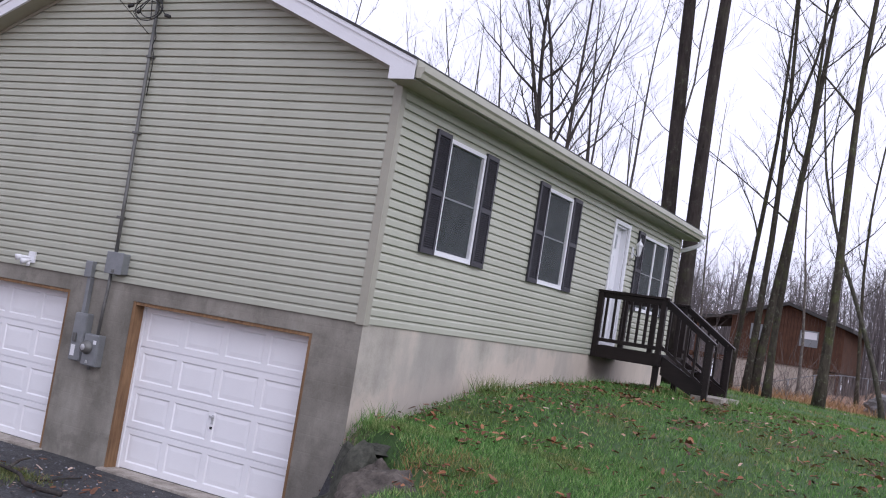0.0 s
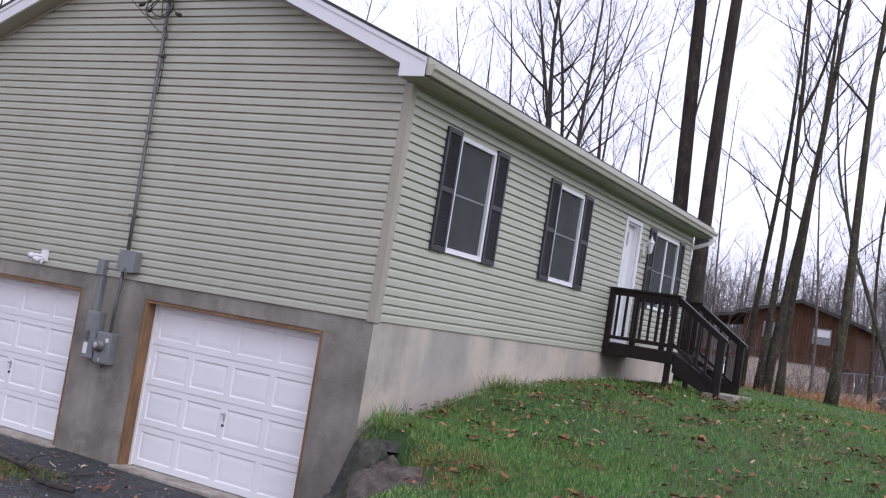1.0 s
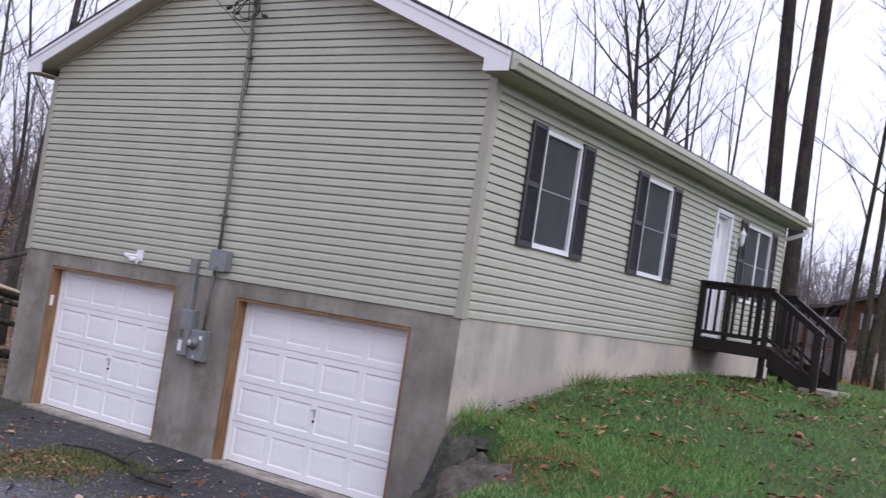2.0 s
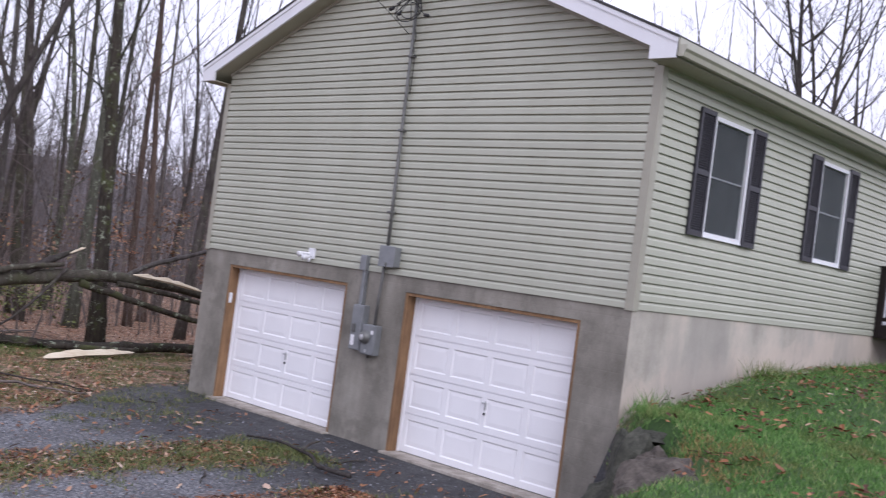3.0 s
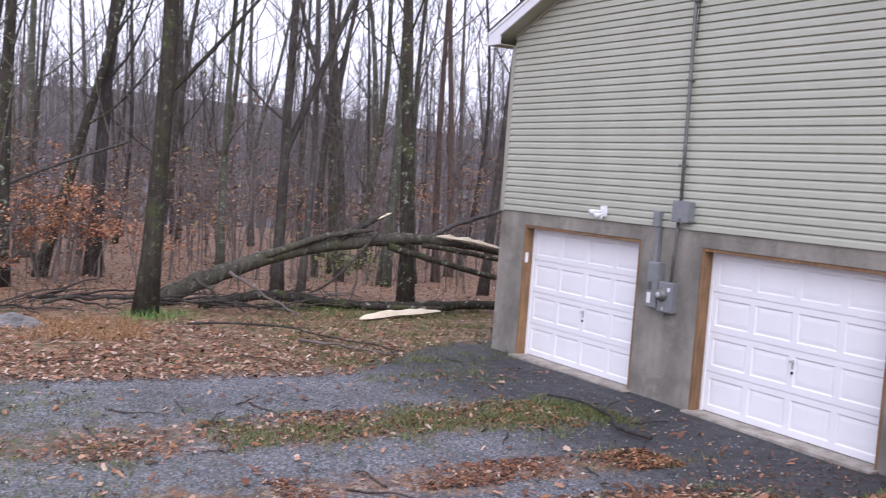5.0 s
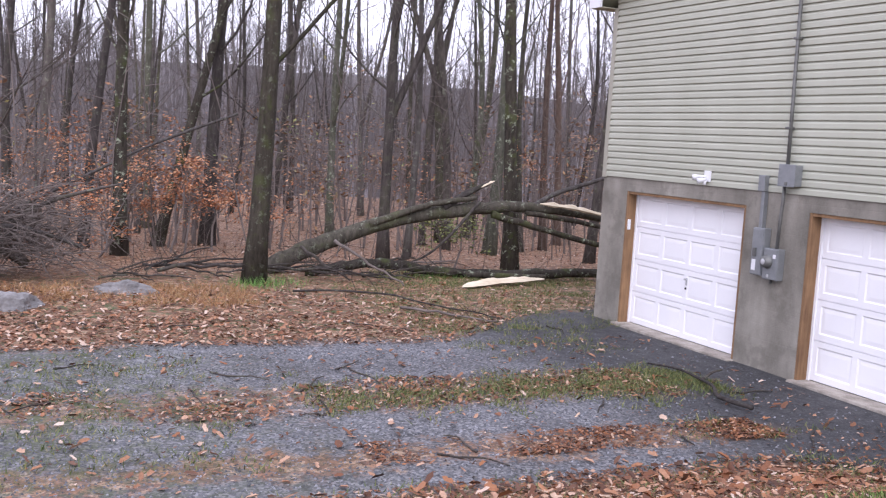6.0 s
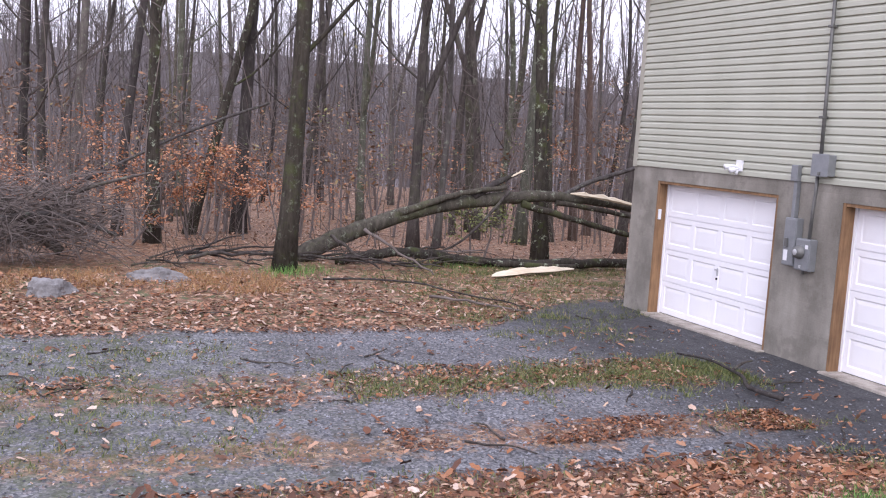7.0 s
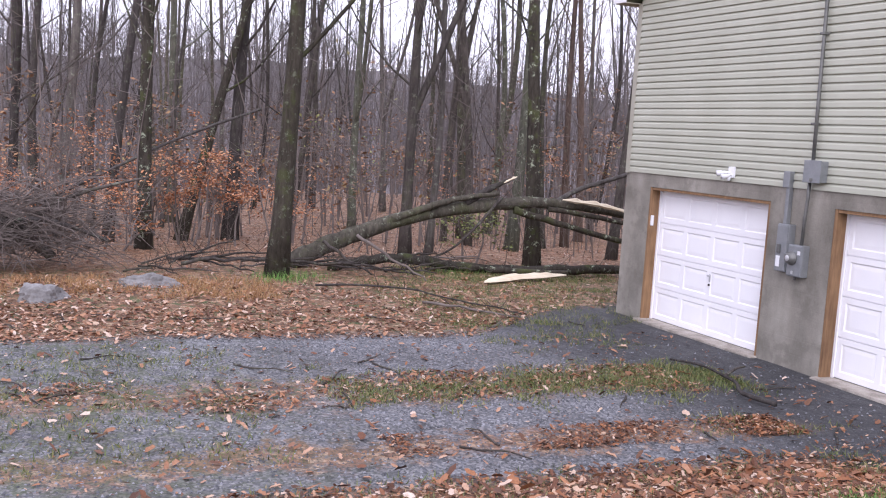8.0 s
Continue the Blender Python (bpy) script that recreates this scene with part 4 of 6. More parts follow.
    part("label_plate", boxes((0.03, 0.1, -0.123, -0.12, 0.06, 0.2)), PLASTIC, br, "small white label")
    part("duct", boxes((0.04, 0.1, -0.07, -0.004, 0.61, 1.08), bevel=0.006), GREY_METAL, br)
    part("pull_elbow", boxes((-0.015, 0.105, -0.09, -0.004, 1.07, 1.28), bevel=0.012), GREY_METAL, br)
    fl = thing("flood_light", "white twin-head outdoor flood light on the siding edge", "flood light", at=(-5.43, 0, 2.36))
    part("back_plate", boxes((-0.0, 0.13, -0.045, -0.018, 0.0, 0.15), bevel=0.006), PLASTIC, fl)
    for dx, dz in ((-0.06, 0.07), (0.05, 0.03)):
        s = Soup()
        s.tube([Vector((dx * 0.3 + 0.05, -0.04, dz)), Vector((dx + 0.01, -0.08, dz)), Vector((dx, -0.11, dz - 0.01)), Vector((dx - 0.02, -0.17, dz - 0.025))], [0.014, 0.02, 0.034, 0.042], 12)
        ob = new("lamp_head", s.mesh("lamp_head", PLASTIC))
        ob.parent = fl
    s = Soup()
    s.tube([Vector((0.05, -0.06, 0.02)), Vector((0.05, -0.065, -0.05))], [0.026, 0.022], 12)
    ob = new("sensor_eye", s.mesh("sensor_eye", PLASTIC))
    ob.parent = fl


build_service()


# ---- trees ----
def wander(rnd, start, direction, length, steps, bend, lift):
    pts, d, p = [start.copy()], direction.normalized(), start.copy()
    for _ in range(steps):
        d = (d + Vector((rnd.uniform(-bend, bend), rnd.uniform(-bend, bend), rnd.uniform(-bend, bend) * 0.6 + lift))).normalized()
        p = p + d * (length / steps)
        pts.append(p.copy())
    return pts


def tapered(r0, r1, n, flare=0.0):
    out = []
    for i in range(n):
        k = i / (n - 1)
        out.append(r0 + (r1 - r0) * k + flare * r0 * math.exp(-k * 28))
    return out


def stem_line(rnd, h, lean, sway, n=14):
    """A trunk's axis from just under the ground: a steady lean with slow bends that grow towards the top."""
    p1, p2, f1, f2 = rnd.uniform(0, 6.28), rnd.uniform(0, 6.28), rnd.uniform(3.5, 6.5), rnd.uniform(3.5, 6.5)
    pts = []
    for i in range(n + 1):
        k = i / n
        wx = sway * (math.sin(p1 + f1 * k) - math.sin(p1)) + 0.06 * sway * rnd.uniform(-1, 1)
        wy = sway * (math.sin(p2 + f2 * k) - math.sin(p2)) + 0.06 * sway * rnd.uniform(-1, 1)
        z = -0.3 + h * k
        pts.append(Vector((lean[0] * z + wx, lean[1] * z + wy, z)))
    return pts


def grow(seed, h, r, lean=(0.0, 0.0), sway=0.12, crown=0.45, limbs=11, twigs=5, fork=0.0, heavy=0.42, fine=1, reach=1.0):
    """A bare woodland tree: the trunk's soup and the crown's soup, with steep limbs that divide again and again."""
    rnd = random.Random(seed)
    trunk, top = Soup(), Soup()
    n = 14
    pts = stem_line(rnd, h, lean, sway, n)
    rad = tapered(r, r * 0.16, n + 1, 0.5)
    trunk.tube(pts, rad, 9)
    stems = [(pts, rad, crown, limbs)]
    if fork:
        i = int(n * fork)
        az = rnd.uniform(0, 6.283)
        d = Vector((math.cos(az) * 0.38, math.sin(az) * 0.38, 1))
        fp = wander(rnd, pts[i], d, h * (1 - fork) * 0.92, 8, 0.1, 0.05)
        fr = tapered(rad[i] * 0.8, rad[i] * 0.14, 9)
        trunk.tube(fp, fr, 7, False)
        stems.append((fp, fr, 0.2, max(4, limbs // 2)))
    for sp, sr, low, count in stems:
        m = len(sp) - 1
        az = rnd.uniform(0, 6.283)
        for i in range(count):
            f = low + (0.97 - low) * (i + rnd.random() * 0.8) / count
            a = min(int(f * m), m - 1)
            p = sp[a].lerp(sp[a + 1], f * m - a)
            az += 2.4 + rnd.uniform(-0.6, 0.6)
            el = rnd.uniform(0.45, 1.05)
            ln = reach * h * (0.09 + 0.2 * (1 - f) + 0.07 * rnd.random())
            rr = max(0.008, sr[a] * rnd.uniform(0.6, 1.1) * heavy)
            lp = wander(rnd, p, Vector((math.cos(az) * math.cos(el), math.sin(az) * math.cos(el), math.sin(el))), ln, 6, 0.2, 0.1)
            top.tube(lp, tapered(rr, rr * 0.22, 7), 5 if rr > 0.03 else 4, False)
            side = rnd.choice((-1, 1))
            for j in range(6):
                k = 1.0 + 4.8 * (j + rnd.random() * 0.7) / 6
                b = min(int(k), 5)
                q = lp[b].lerp(lp[b + 1], k - b)
                ax = (lp[b + 1] - lp[b]).normalized()
                out = ax.cross(Vector((rnd.uniform(-0.6, 0.6), rnd.uniform(-0.6, 0.6), 1))).normalized() * side
                side = -side
                bl = ln * rnd.uniform(0.22, 0.5)
                br = rr * rnd.uniform(0.25, 0.42)
                bp = wander(rnd, q, ax + out * rnd.uniform(0.5, 1.0) + Vector((0, 0, rnd.uniform(-0.1, 0.4))), bl, 3, 0.22, 0.1)
                top.tube(bp, tapered(br, br * 0.35, 4), 3, False)
                for _ in range(twigs):
                    c = rnd.uniform(0.6, 2.95)
                    b2 = min(int(c), 2)
                    q2 = bp[b2].lerp(bp[b2 + 1], c - b2)
                    td = (bp[b2 + 1] - bp[b2]).normalized() + Vector((rnd.uniform(-0.8, 0.8), rnd.uniform(-0.8, 0.8), rnd.uniform(-0.1, 0.7)))
                    tp = wander(rnd, q2, td, bl * rnd.uniform(0.3, 0.7), fine, 0.3, 0.08)
                    tr = max(0.004, br * 0.3)
                    top.tube(tp, [tr, tr * 0.4] if fine == 1 else [tr, tr * 0.7, tr * 0.35], 3, False)
    return trunk, top


def make_tree(seed, h, r, bark, label, **kw):
    trunk, top = grow(seed, h, r, **kw)
    t = thing("tree", label, "tree", "bare woodland trees")
    for nm, sp in (("trunk", trunk), ("crown", top)):
        ob = new(nm, sp.mesh(nm, bark))
        ob.parent = t
    return t


KINDS = [
    make_tree(11, 19, 0.16, BARK_MOSS, "tall bare tree with mossy grey bark", heavy=0.28, crown=0.3, sway=0.3),
    make_tree(12, 15, 0.12, BARK, "slender bare tree with lichen-flecked grey bark", heavy=0.28, crown=0.22, sway=0.35),
    make_tree(13, 18, 0.14, BARK_DARK, "tall bare tree with dark bark and a forked top", heavy=0.28, crown=0.3, fork=0.25, sway=0.35, limbs=9),
    make_tree(14, 10, 0.06, BARK_DARK, "thin bare sapling with dark bark", heavy=0.28, crown=0.2, sway=0.4, twigs=5),
    make_tree(15, 16, 0.13, BARK, "bare tree with grey bark and a forked stem", heavy=0.28, crown=0.3, fork=0.2, sway=0.4, limbs=9),
    make_tree(16, 13, 0.1, BARK_DARK, "crooked bare tree with dark bark", heavy=0.28, crown=0.22, sway=0.6),
    make_tree(18, 8, 0.045, BARK, "thin grey sapling with fine twigs", heavy=0.28, crown=0.18, sway=0.4, twigs=5),
    make_tree(19, 18, 0.12, BARK_DARK, "slim bare tree with a high thin crown", heavy=0.28, crown=0.35, sway=0.2),
    make_tree(20, 13, 0.07, BARK, "very slender grey tree with few limbs", heavy=0.28, crown=0.24, limbs=8, sway=0.45, twigs=5),
]
used = set()


def plant(kind, x, y, size=1.0, turn=0.0, wide=1.0, tilt=0.0):
    k = KINDS[kind]
    m = pose(x, y, height(x, y) - 0.02, tilt, 0, 0) @ pose(0, 0, 0, 0, 0, turn)
    if kind in used:
        t = copy_thing(k, m)
    else:
        k.matrix_basis = m
        t = k
        used.add(kind)
    t.scale = (size * wide, size * wide, size)
    return t


def own_tree(x, y, lean, r, h, bark, label, **kw):
    t = make_tree(int(x * 31 + y * 17) + 900, h, r, bark, label, lean=lean, **kw)
    t.location = (x, y, height(x, y) - 0.02)


# trees that stand out one by one
MOSSY, GREY, DARK, PALE = "tall straight bare tree with mossy bark", "bare tree with grey lichen-flecked bark", "dark-barked bare tree with upswept limbs", "pale lichen-covered bare tree"
STANDING = [
    # at the edge of the drive and in the woods
    (-11.7, -4.8, (-0.005, -0.012), 0.18, 18, BARK_NEAR, "near bare tree with mossy bark at the drive's edge", dict(heavy=0.3, crown=0.22, sway=0.18, fine=2)),
    (-13.6, 1.4, (-0.018, -0.035), 0.165, 18, BARK_LICHEN, "tall bare tree with white lichen flecks behind the fallen trunk", dict(heavy=0.3, crown=0.25, sway=0.11, fine=2)),
    (-15.4, -0.9, (0.007, 0.017), 0.13, 16, BARK_DARK, "dark bare tree forking above the fallen trunk", dict(heavy=0.3, crown=0.20, fork=0.28, sway=0.22, fine=2)),
    (-15.8, -0.2, (0.0, 0.0), 0.09, 14, BARK, GREY, dict(heavy=0.3, crown=0.15, sway=0.29)),
    (-15.7, -6.6, (0.001, 0.007), 0.15, 17, BARK_LICHEN, "bare tree heavily flecked with pale lichen", dict(heavy=0.3, crown=0.20, sway=0.14, fine=2)),
    (-15.0, 4.3, (0.009, 0.014), 0.12, 17, BARK_DARK, DARK, dict(heavy=0.3, crown=0.25, sway=0.18)),
    (-20.9, -9.3, (0.0, 0.04), 0.13, 15, BARK_DARK, "dark bare tree with a broken forked stem", dict(heavy=0.3, crown=0.15, fork=0.3, sway=0.27)),
    (-24.9, -8.5, (0.0, 0.04), 0.14, 16, BARK_DARK, DARK, dict(heavy=0.3, crown=0.20, sway=0.3)),
    (-22.9, -8.0, (0.002, 0.036), 0.15, 18, BARK, GREY, dict(heavy=0.3, crown=0.25, sway=0.11)),
    (-33.9, -7.0, (0.0, 0.04), 0.1, 16, BARK_DARK, DARK, dict(heavy=0.3, crown=0.20, sway=0.3)),
    (-29.8, -6.6, (0.0, 0.035), 0.11, 16, BARK_DARK, DARK, dict(heavy=0.3, crown=0.15, sway=0.3)),
    (-28.8, -6.2, (0.0, 0.039), 0.12, 16, BARK, GREY, dict(heavy=0.3, crown=0.20, sway=0.3)),
    (-27.6, -4.4, (0.0, 0.006), 0.15, 18, BARK_PALE, PALE, dict(heavy=0.3, crown=0.30, sway=0.09)),
    (-19.6, -5.3, (0.04, 0.19), 0.14, 15, BARK_LICHEN, "leaning bare tree with pale lichen on its upper side", dict(heavy=0.3, crown=0.25, sway=0.18)),
    (-19.9, -4.0, (0.004, 0.02), 0.18, 19, BARK_DARK, "large dark bare tree in the woods", dict(heavy=0.3, crown=0.25, sway=0.11)),
    (-24.9, -1.1, (0.05, 0.17), 0.11, 15, BARK_DARK, "leaning dark bare tree", dict(heavy=0.3, crown=0.20, sway=0.45)),
    (-22.5, 0.1, (-0.006, -0.019), 0.12, 17, BARK_PALE, PALE, dict(heavy=0.3, crown=0.20, fork=0.24, sway=0.14)),
    (-26.9, 5.2, (0.013, 0.029), 0.12, 17, BARK_DARK, DARK, dict(heavy=0.3, crown=0.20, sway=0.3)),
    (-24.6, 5.5, (-0.02, -0.05), 0.12, 17, BARK_PALE, PALE, dict(heavy=0.3, crown=0.20, sway=0.3)),
    (-26.3, 6.6, (-0.01, -0.02), 0.08, 16, BARK_DARK, DARK, dict(heavy=0.3, crown=0.15, sway=0.3)),
    (-18.0, 3.1, (0.01, 0.019), 0.16, 19, BARK_PALE, "pale lichen-covered tree close behind a darker one", dict(heavy=0.3, crown=0.25, sway=0.09)),
    (-21.6, 6.8, (-0.017, -0.03), 0.12, 17, BARK_RED, "tree with reddish-brown stripped bark", dict(heavy=0.3, crown=0.30, sway=0.09)),
    (-24.7, 9.6, (-0.03, -0.05), 0.1, 16, BARK, GREY, dict(heavy=0.3, crown=0.15, sway=0.3)),
    (-28.0, 11.7, (0.0, 0.0), 0.1, 17, BARK_DARK, DARK, dict(heavy=0.3, crown=0.15, sway=0.3)),
    (-30.5, 1.1, (0.0, 0.01), 0.11, 17, BARK_DARK, DARK, dict(heavy=0.3, crown=0.20, sway=0.3)),
    (-29.7, 3.6, (-0.01, -0.02), 0.11, 17, BARK, GREY, dict(heavy=0.3, crown=0.20, fork=0.22)),
    (-35.7, -5.3, (0.0, 0.06), 0.09, 15, BARK_DARK, DARK, dict(heavy=0.3, crown=0.15, sway=0.3)),
    (-31.0, -1.0, (0.01, 0.05), 0.09, 15, BARK_DARK, DARK, dict(heavy=0.3, crown=0.15, sway=0.3)),
    (-23.2, 8.2, (-0.02, -0.03), 0.13, 17, BARK_RED, "bare tree with orange-brown bark", dict(heavy=0.3, crown=0.20, sway=0.14)),
    (-23.0, 3.9, (-0.02, -0.04), 0.16, 18, BARK_MOSS, MOSSY, dict(heavy=0.3, crown=0.25, sway=0.11)),
    # behind the end of the house and beside the far lawn
    (-1.4, 15.6, (-0.042, -0.013), 0.225, 27, BARK_TALL, "very tall straight tree with bare brown-grey trunk", dict(crown=0.6, sway=0.06, fine=2)),
    (-0.8, 15.3, (0.002, 0.001), 0.205, 26, BARK_TALL, "very tall bare tree beside the end of the house", dict(crown=0.52, fork=0.56, sway=0.14, fine=2)),
    (-2.3, 19.5, (-0.02, -0.006), 0.065, 19, BARK, GREY, dict(crown=0.35, fork=0.4, sway=0.27, reach=0.6)),
    (-2.3, 27.8, (0.007, 0.001), 0.115, 19, BARK_NEAR, DARK, dict(crown=0.3, sway=0.29, reach=0.6, fine=2)),
    (-1.5, 26.9, (-0.004, -0.001), 0.135, 20, BARK_NEAR, DARK, dict(crown=0.35, fork=0.5, sway=0.18, reach=0.7, fine=2)),
    (-1.3, 27.0, (0.065, 0.012), 0.165, 20, BARK_NEAR, "dark bare tree leaning out over the lawn", dict(crown=0.3, sway=0.14, reach=0.9, limbs=14, fine=2)),
    (0.3, 21.2, (-0.015, -0.003), 0.115, 15, BARK_NEAR, DARK, dict(crown=0.4, sway=0.18, reach=0.6, fine=2)),
    (1.7, 21.4, (0.042, 0.006), 0.15, 19, BARK_NEAR, "lichen-flecked bare tree at the edge of the far lawn", dict(crown=0.45, sway=0.18, reach=0.8, fine=2)),
    (3.2, 23.6, (-0.25, -0.04), 0.085, 12, BARK_MOSS, "thin crooked tree leaning over the far lawn", dict(crown=0.35, fork=0.5, sway=0.35, reach=0.8, fine=2)),
    (1.5, 32.5, (0.023, 0.002), 0.08, 15, BARK_NEAR, DARK, dict(crown=0.3, sway=0.27, reach=0.7)),
    (-4.8, 33.4, (-0.02, -0.006), 0.065, 13, BARK, GREY, dict(crown=0.3, sway=0.27, reach=0.7)),
    (-1.6, 38.1, (-0.037, -0.006), 0.075, 13, BARK, GREY, dict(crown=0.3, sway=0.2, reach=0.7)),
    # seen over the roof
    (-10.0, 31.7, (-0.027, -0.011), 0.11, 19, BARK, GREY, dict(crown=0.4, sway=0.24, fine=2)),
    (-10.9, 31.9, (0.087, 0.033), 0.1, 19, BARK, GREY, dict(crown=0.4, sway=0.34, reach=0.8, fine=2)),
    (-9.0, 29.9, (0.09, 0.034), 0.1, 18, BARK, "slender grey tree with a sinuous stem", dict(crown=0.55, sway=0.3, reach=0.5, fine=2)),
    (-9.8, 27.5, (-0.05, -0.037), 0.19, 19, BARK_DARK, "dark spreading bare tree with crooked limbs", dict(crown=0.52, fork=0.55, sway=0.3, heavy=0.62, limbs=13, fine=2)),
    (-8.4, 29.5, (-0.2, -0.1), 0.15, 18, BARK_DARK, "dark crooked bare tree", dict(crown=0.5, fork=0.62, sway=0.45, heavy=0.55, fine=2)),
    (-10.3, 27.2, (0.054, 0.023), 0.15, 18, BARK_DARK, "dark spreading bare tree with crooked limbs", dict(crown=0.52, fork=0.6, sway=0.3, heavy=0.55, fine=2)),
    (-13.1, 30.4, (-0.12, -0.07), 0.11, 18, BARK, GREY, dict(crown=0.45, sway=0.20, fine=2)),
    (-13.0, 26.0, (-0.1, -0.06), 0.09, 15, BARK_DARK, DARK, dict(crown=0.4, sway=0.34, fine=2)),
    (-15.9, 19.3, (0.06, 0.05), 0.1, 14, BARK_DARK, DARK, dict(crown=0.5, sway=0.17)),
    (-17.5, 27.9, (-0.059, -0.039), 0.06, 16, BARK, GREY, dict(crown=0.4, sway=0.34)),
    (-16.6, 30.8, (-0.03, -0.02), 0.065, 17, BARK, GREY, dict(crown=0.4, sway=0.34)),
    (-15.1, 31.6, (0.043, 0.021), 0.075, 17, BARK_DARK, DARK, dict(crown=0.4, sway=0.34)),
]
for row in STANDING:
    own_tree(*row[:7], **row[7])


def clear_of_house(x, y):
    return not (-16.5 < x < 12 and -40 < y < 20) and not (-9 < x < 30 and -40 < y < 27) and not (-16 < x < 4 and 46 < y < 72)


def scatter_trees():
    rnd = random.Random(77)
    spots_made = [row[:2] for row in STANDING]
    n = 0
    while n < 182:
        # the woods behind the drive, thinning out with distance
        az = rnd.uniform(109, 182)
        if az < 133 and rnd.random() < 0.72:
            continue
        a = radians(az)
        d = 20 + 62 * rnd.random() ** 0.8
        x, y = 6 + d * math.cos(a), -9 + d * math.sin(a)
        if not clear_of_house(x, y) or any((x - p) ** 2 + (y - q) ** 2 < 1.7 for p, q in spots_made):
            continue
        spots_made.append((x, y))
        plant(rnd.choice((0, 1, 1, 2, 3, 3, 4, 5, 6, 6, 7, 7, 8, 8)), x, y, rnd.uniform(0.75, 1.15), rnd.uniform(0, 360), rnd.uniform(0.55, 0.95), rnd.gauss(0, 2.6))
        n += 1
    n = 0
    while n < 24:
        x, y = rnd.uniform(-34, 34), rnd.uniform(30, 110)
        if y < 84 and x > -8:
            continue
        if not clear_of_house(x, y) or any((x - p) ** 2 + (y - q) ** 2 < 2.5 for p, q in spots_made):
            continue
        spots_made.append((x, y))
        plant(rnd.choice((3, 5, 6, 6, 7, 8, 8)), x, y, rnd.uniform(0.6, 0.85), rnd.uniform(0, 360), rnd.uniform(0.7, 1.0), rnd.gauss(0, 2))
        n += 1


scatter_trees()


def build_far_woods():
    """Distant trees too many to count: fine crowns down the slope, then the wooded ridge."""
    rnd = random.Random(5)
    s = Soup()
    for k in range(4700):
        near = k < 1800
        low = k < 520
        a = radians(rnd.uniform(86, 114) if low else rnd.uniform(84, 186))
        d = rnd.uniform(56, 118) if low else rnd.uniform(72, 165) if near else rnd.uniform(190, 440)
        x, y = 6 + d * math.cos(a), -9 + d * math.sin(a)
        if not clear_of_house(x, y) or (near and not low and x > -30 and rnd.random() < 0.2):
            continue
        z = height(x, y)
        h = (rnd.uniform(13, 20) if x < -30 else rnd.uniform(8, 12)) if near else rnd.uniform(9, 19)
        r = rnd.uniform(0.07, 0.17) if near else rnd.uniform(0.12, 0.35)
        pts = wander(rnd, Vector((x, y, z - 0.3)), Vector((rnd.uniform(-0.05, 0.05), rnd.uniform(-0.05, 0.05), 1)), h, 4, 0.05, 0.03)
        s.tube(pts, tapered(r, r * 0.2, 5), 3, False)
        for _ in range(14 if near else 11):
            f = rnd.uniform(0.3, 0.98) * 4
            i = min(int(f), 3)
            q = pts[i].lerp(pts[i + 1], f - i)
            az, el = rnd.uniform(0, 6.28), rnd.uniform(0.4, 1.3)
            d2 = Vector((math.cos(az) * math.cos(el), math.sin(az) * math.cos(el), math.sin(el)))
            if near:
                lp = wander(rnd, q, d2, rnd.uniform(1.5, 4.5), 2, 0.3, 0.1)
                s.tube(lp, [0.024, 0.015, 0.008], 3, False)
                for j in (1, 1, 2):
                    e = lp[j]
                    s.tube([e, e + Vector((rnd.uniform(-1, 1), rnd.uniform(-1, 1), rnd.uniform(-0.1, 1.2)))], [0.013, 0.007], 3, False)
            else:
                s.tube([q, q + d2 * rnd.uniform(2.0, 5.5)], [0.09, 0.03], 3, False)
    tagged(new("far_woods", s.mesh("far_woods", HAZED_BARK)), "distant bare grey-brown woods on the ridge, paled by haze in their colour", "woods", "", "stuff")


build_far_woods()


# ---- the storm-felled tree and what lies round it ----
def limb(name, pts, r0, r1, material, parent, sides=9, seed=0, jitter=0.03, label=""):
    """A knobbly tapered limb through a few plan points."""
    rnd = random.Random(seed)
    ps = [Vector(p) for p in pts]
    fine = []
    for i in range(len(ps) - 1):
        p0, p1, p2, p3 = ps[max(i - 1, 0)], ps[i], ps[i + 1], ps[min(i + 2, len(ps) - 1)]
        for k in range(5):
            u = k / 5
            q = 0.5 * (2 * p1 + (p2 - p0) * u + (2 * p0 - 5 * p1 + 4 * p2 - p3) * u * u + (3 * p1 - p0 - 3 * p2 + p3) * u ** 3)
            fine.append(q + Vector((rnd.uniform(-1, 1), rnd.uniform(-1, 1), rnd.uniform(-1, 1))) * jitter * r0 * 3)
    fine.append(ps[-1])
    rad = [(r0 + (r1 - r0) * i / (len(fine) - 1)) * rnd.uniform(0.93, 1.07) for i in range(len(fine))]
    s = Soup()
    s.tube(fine, rad, sides)
    ob = new(name, s.mesh(name, material))
    ob.parent = parent
    return tagged(ob, label)


def side_twigs(name, parent, material, pts, n, length, seed, r=0.008, up=0.2):
    rnd = random.Random(seed)
    ps = [Vector(p) for p in pts]
    s = Soup()
    for _ in range(n):
        i = rnd.randrange(len(ps) - 1)
        q = ps[i].lerp(ps[i + 1], rnd.random())
        d = Vector((rnd.uniform(-1, 1), rnd.uniform(-1, 1), rnd.uniform(-0.5, 1) + up))
        tp = wander(rnd, q, d, length * rnd.uniform(0.4, 1.2), 4, 0.3, 0.02)
        s.tube(tp, tapered(r, r * 0.3, 5), 4, False)
    ob = new(name, s.mesh(name, material))
    ob.parent = parent
    return tagged(ob, kind="stuff")


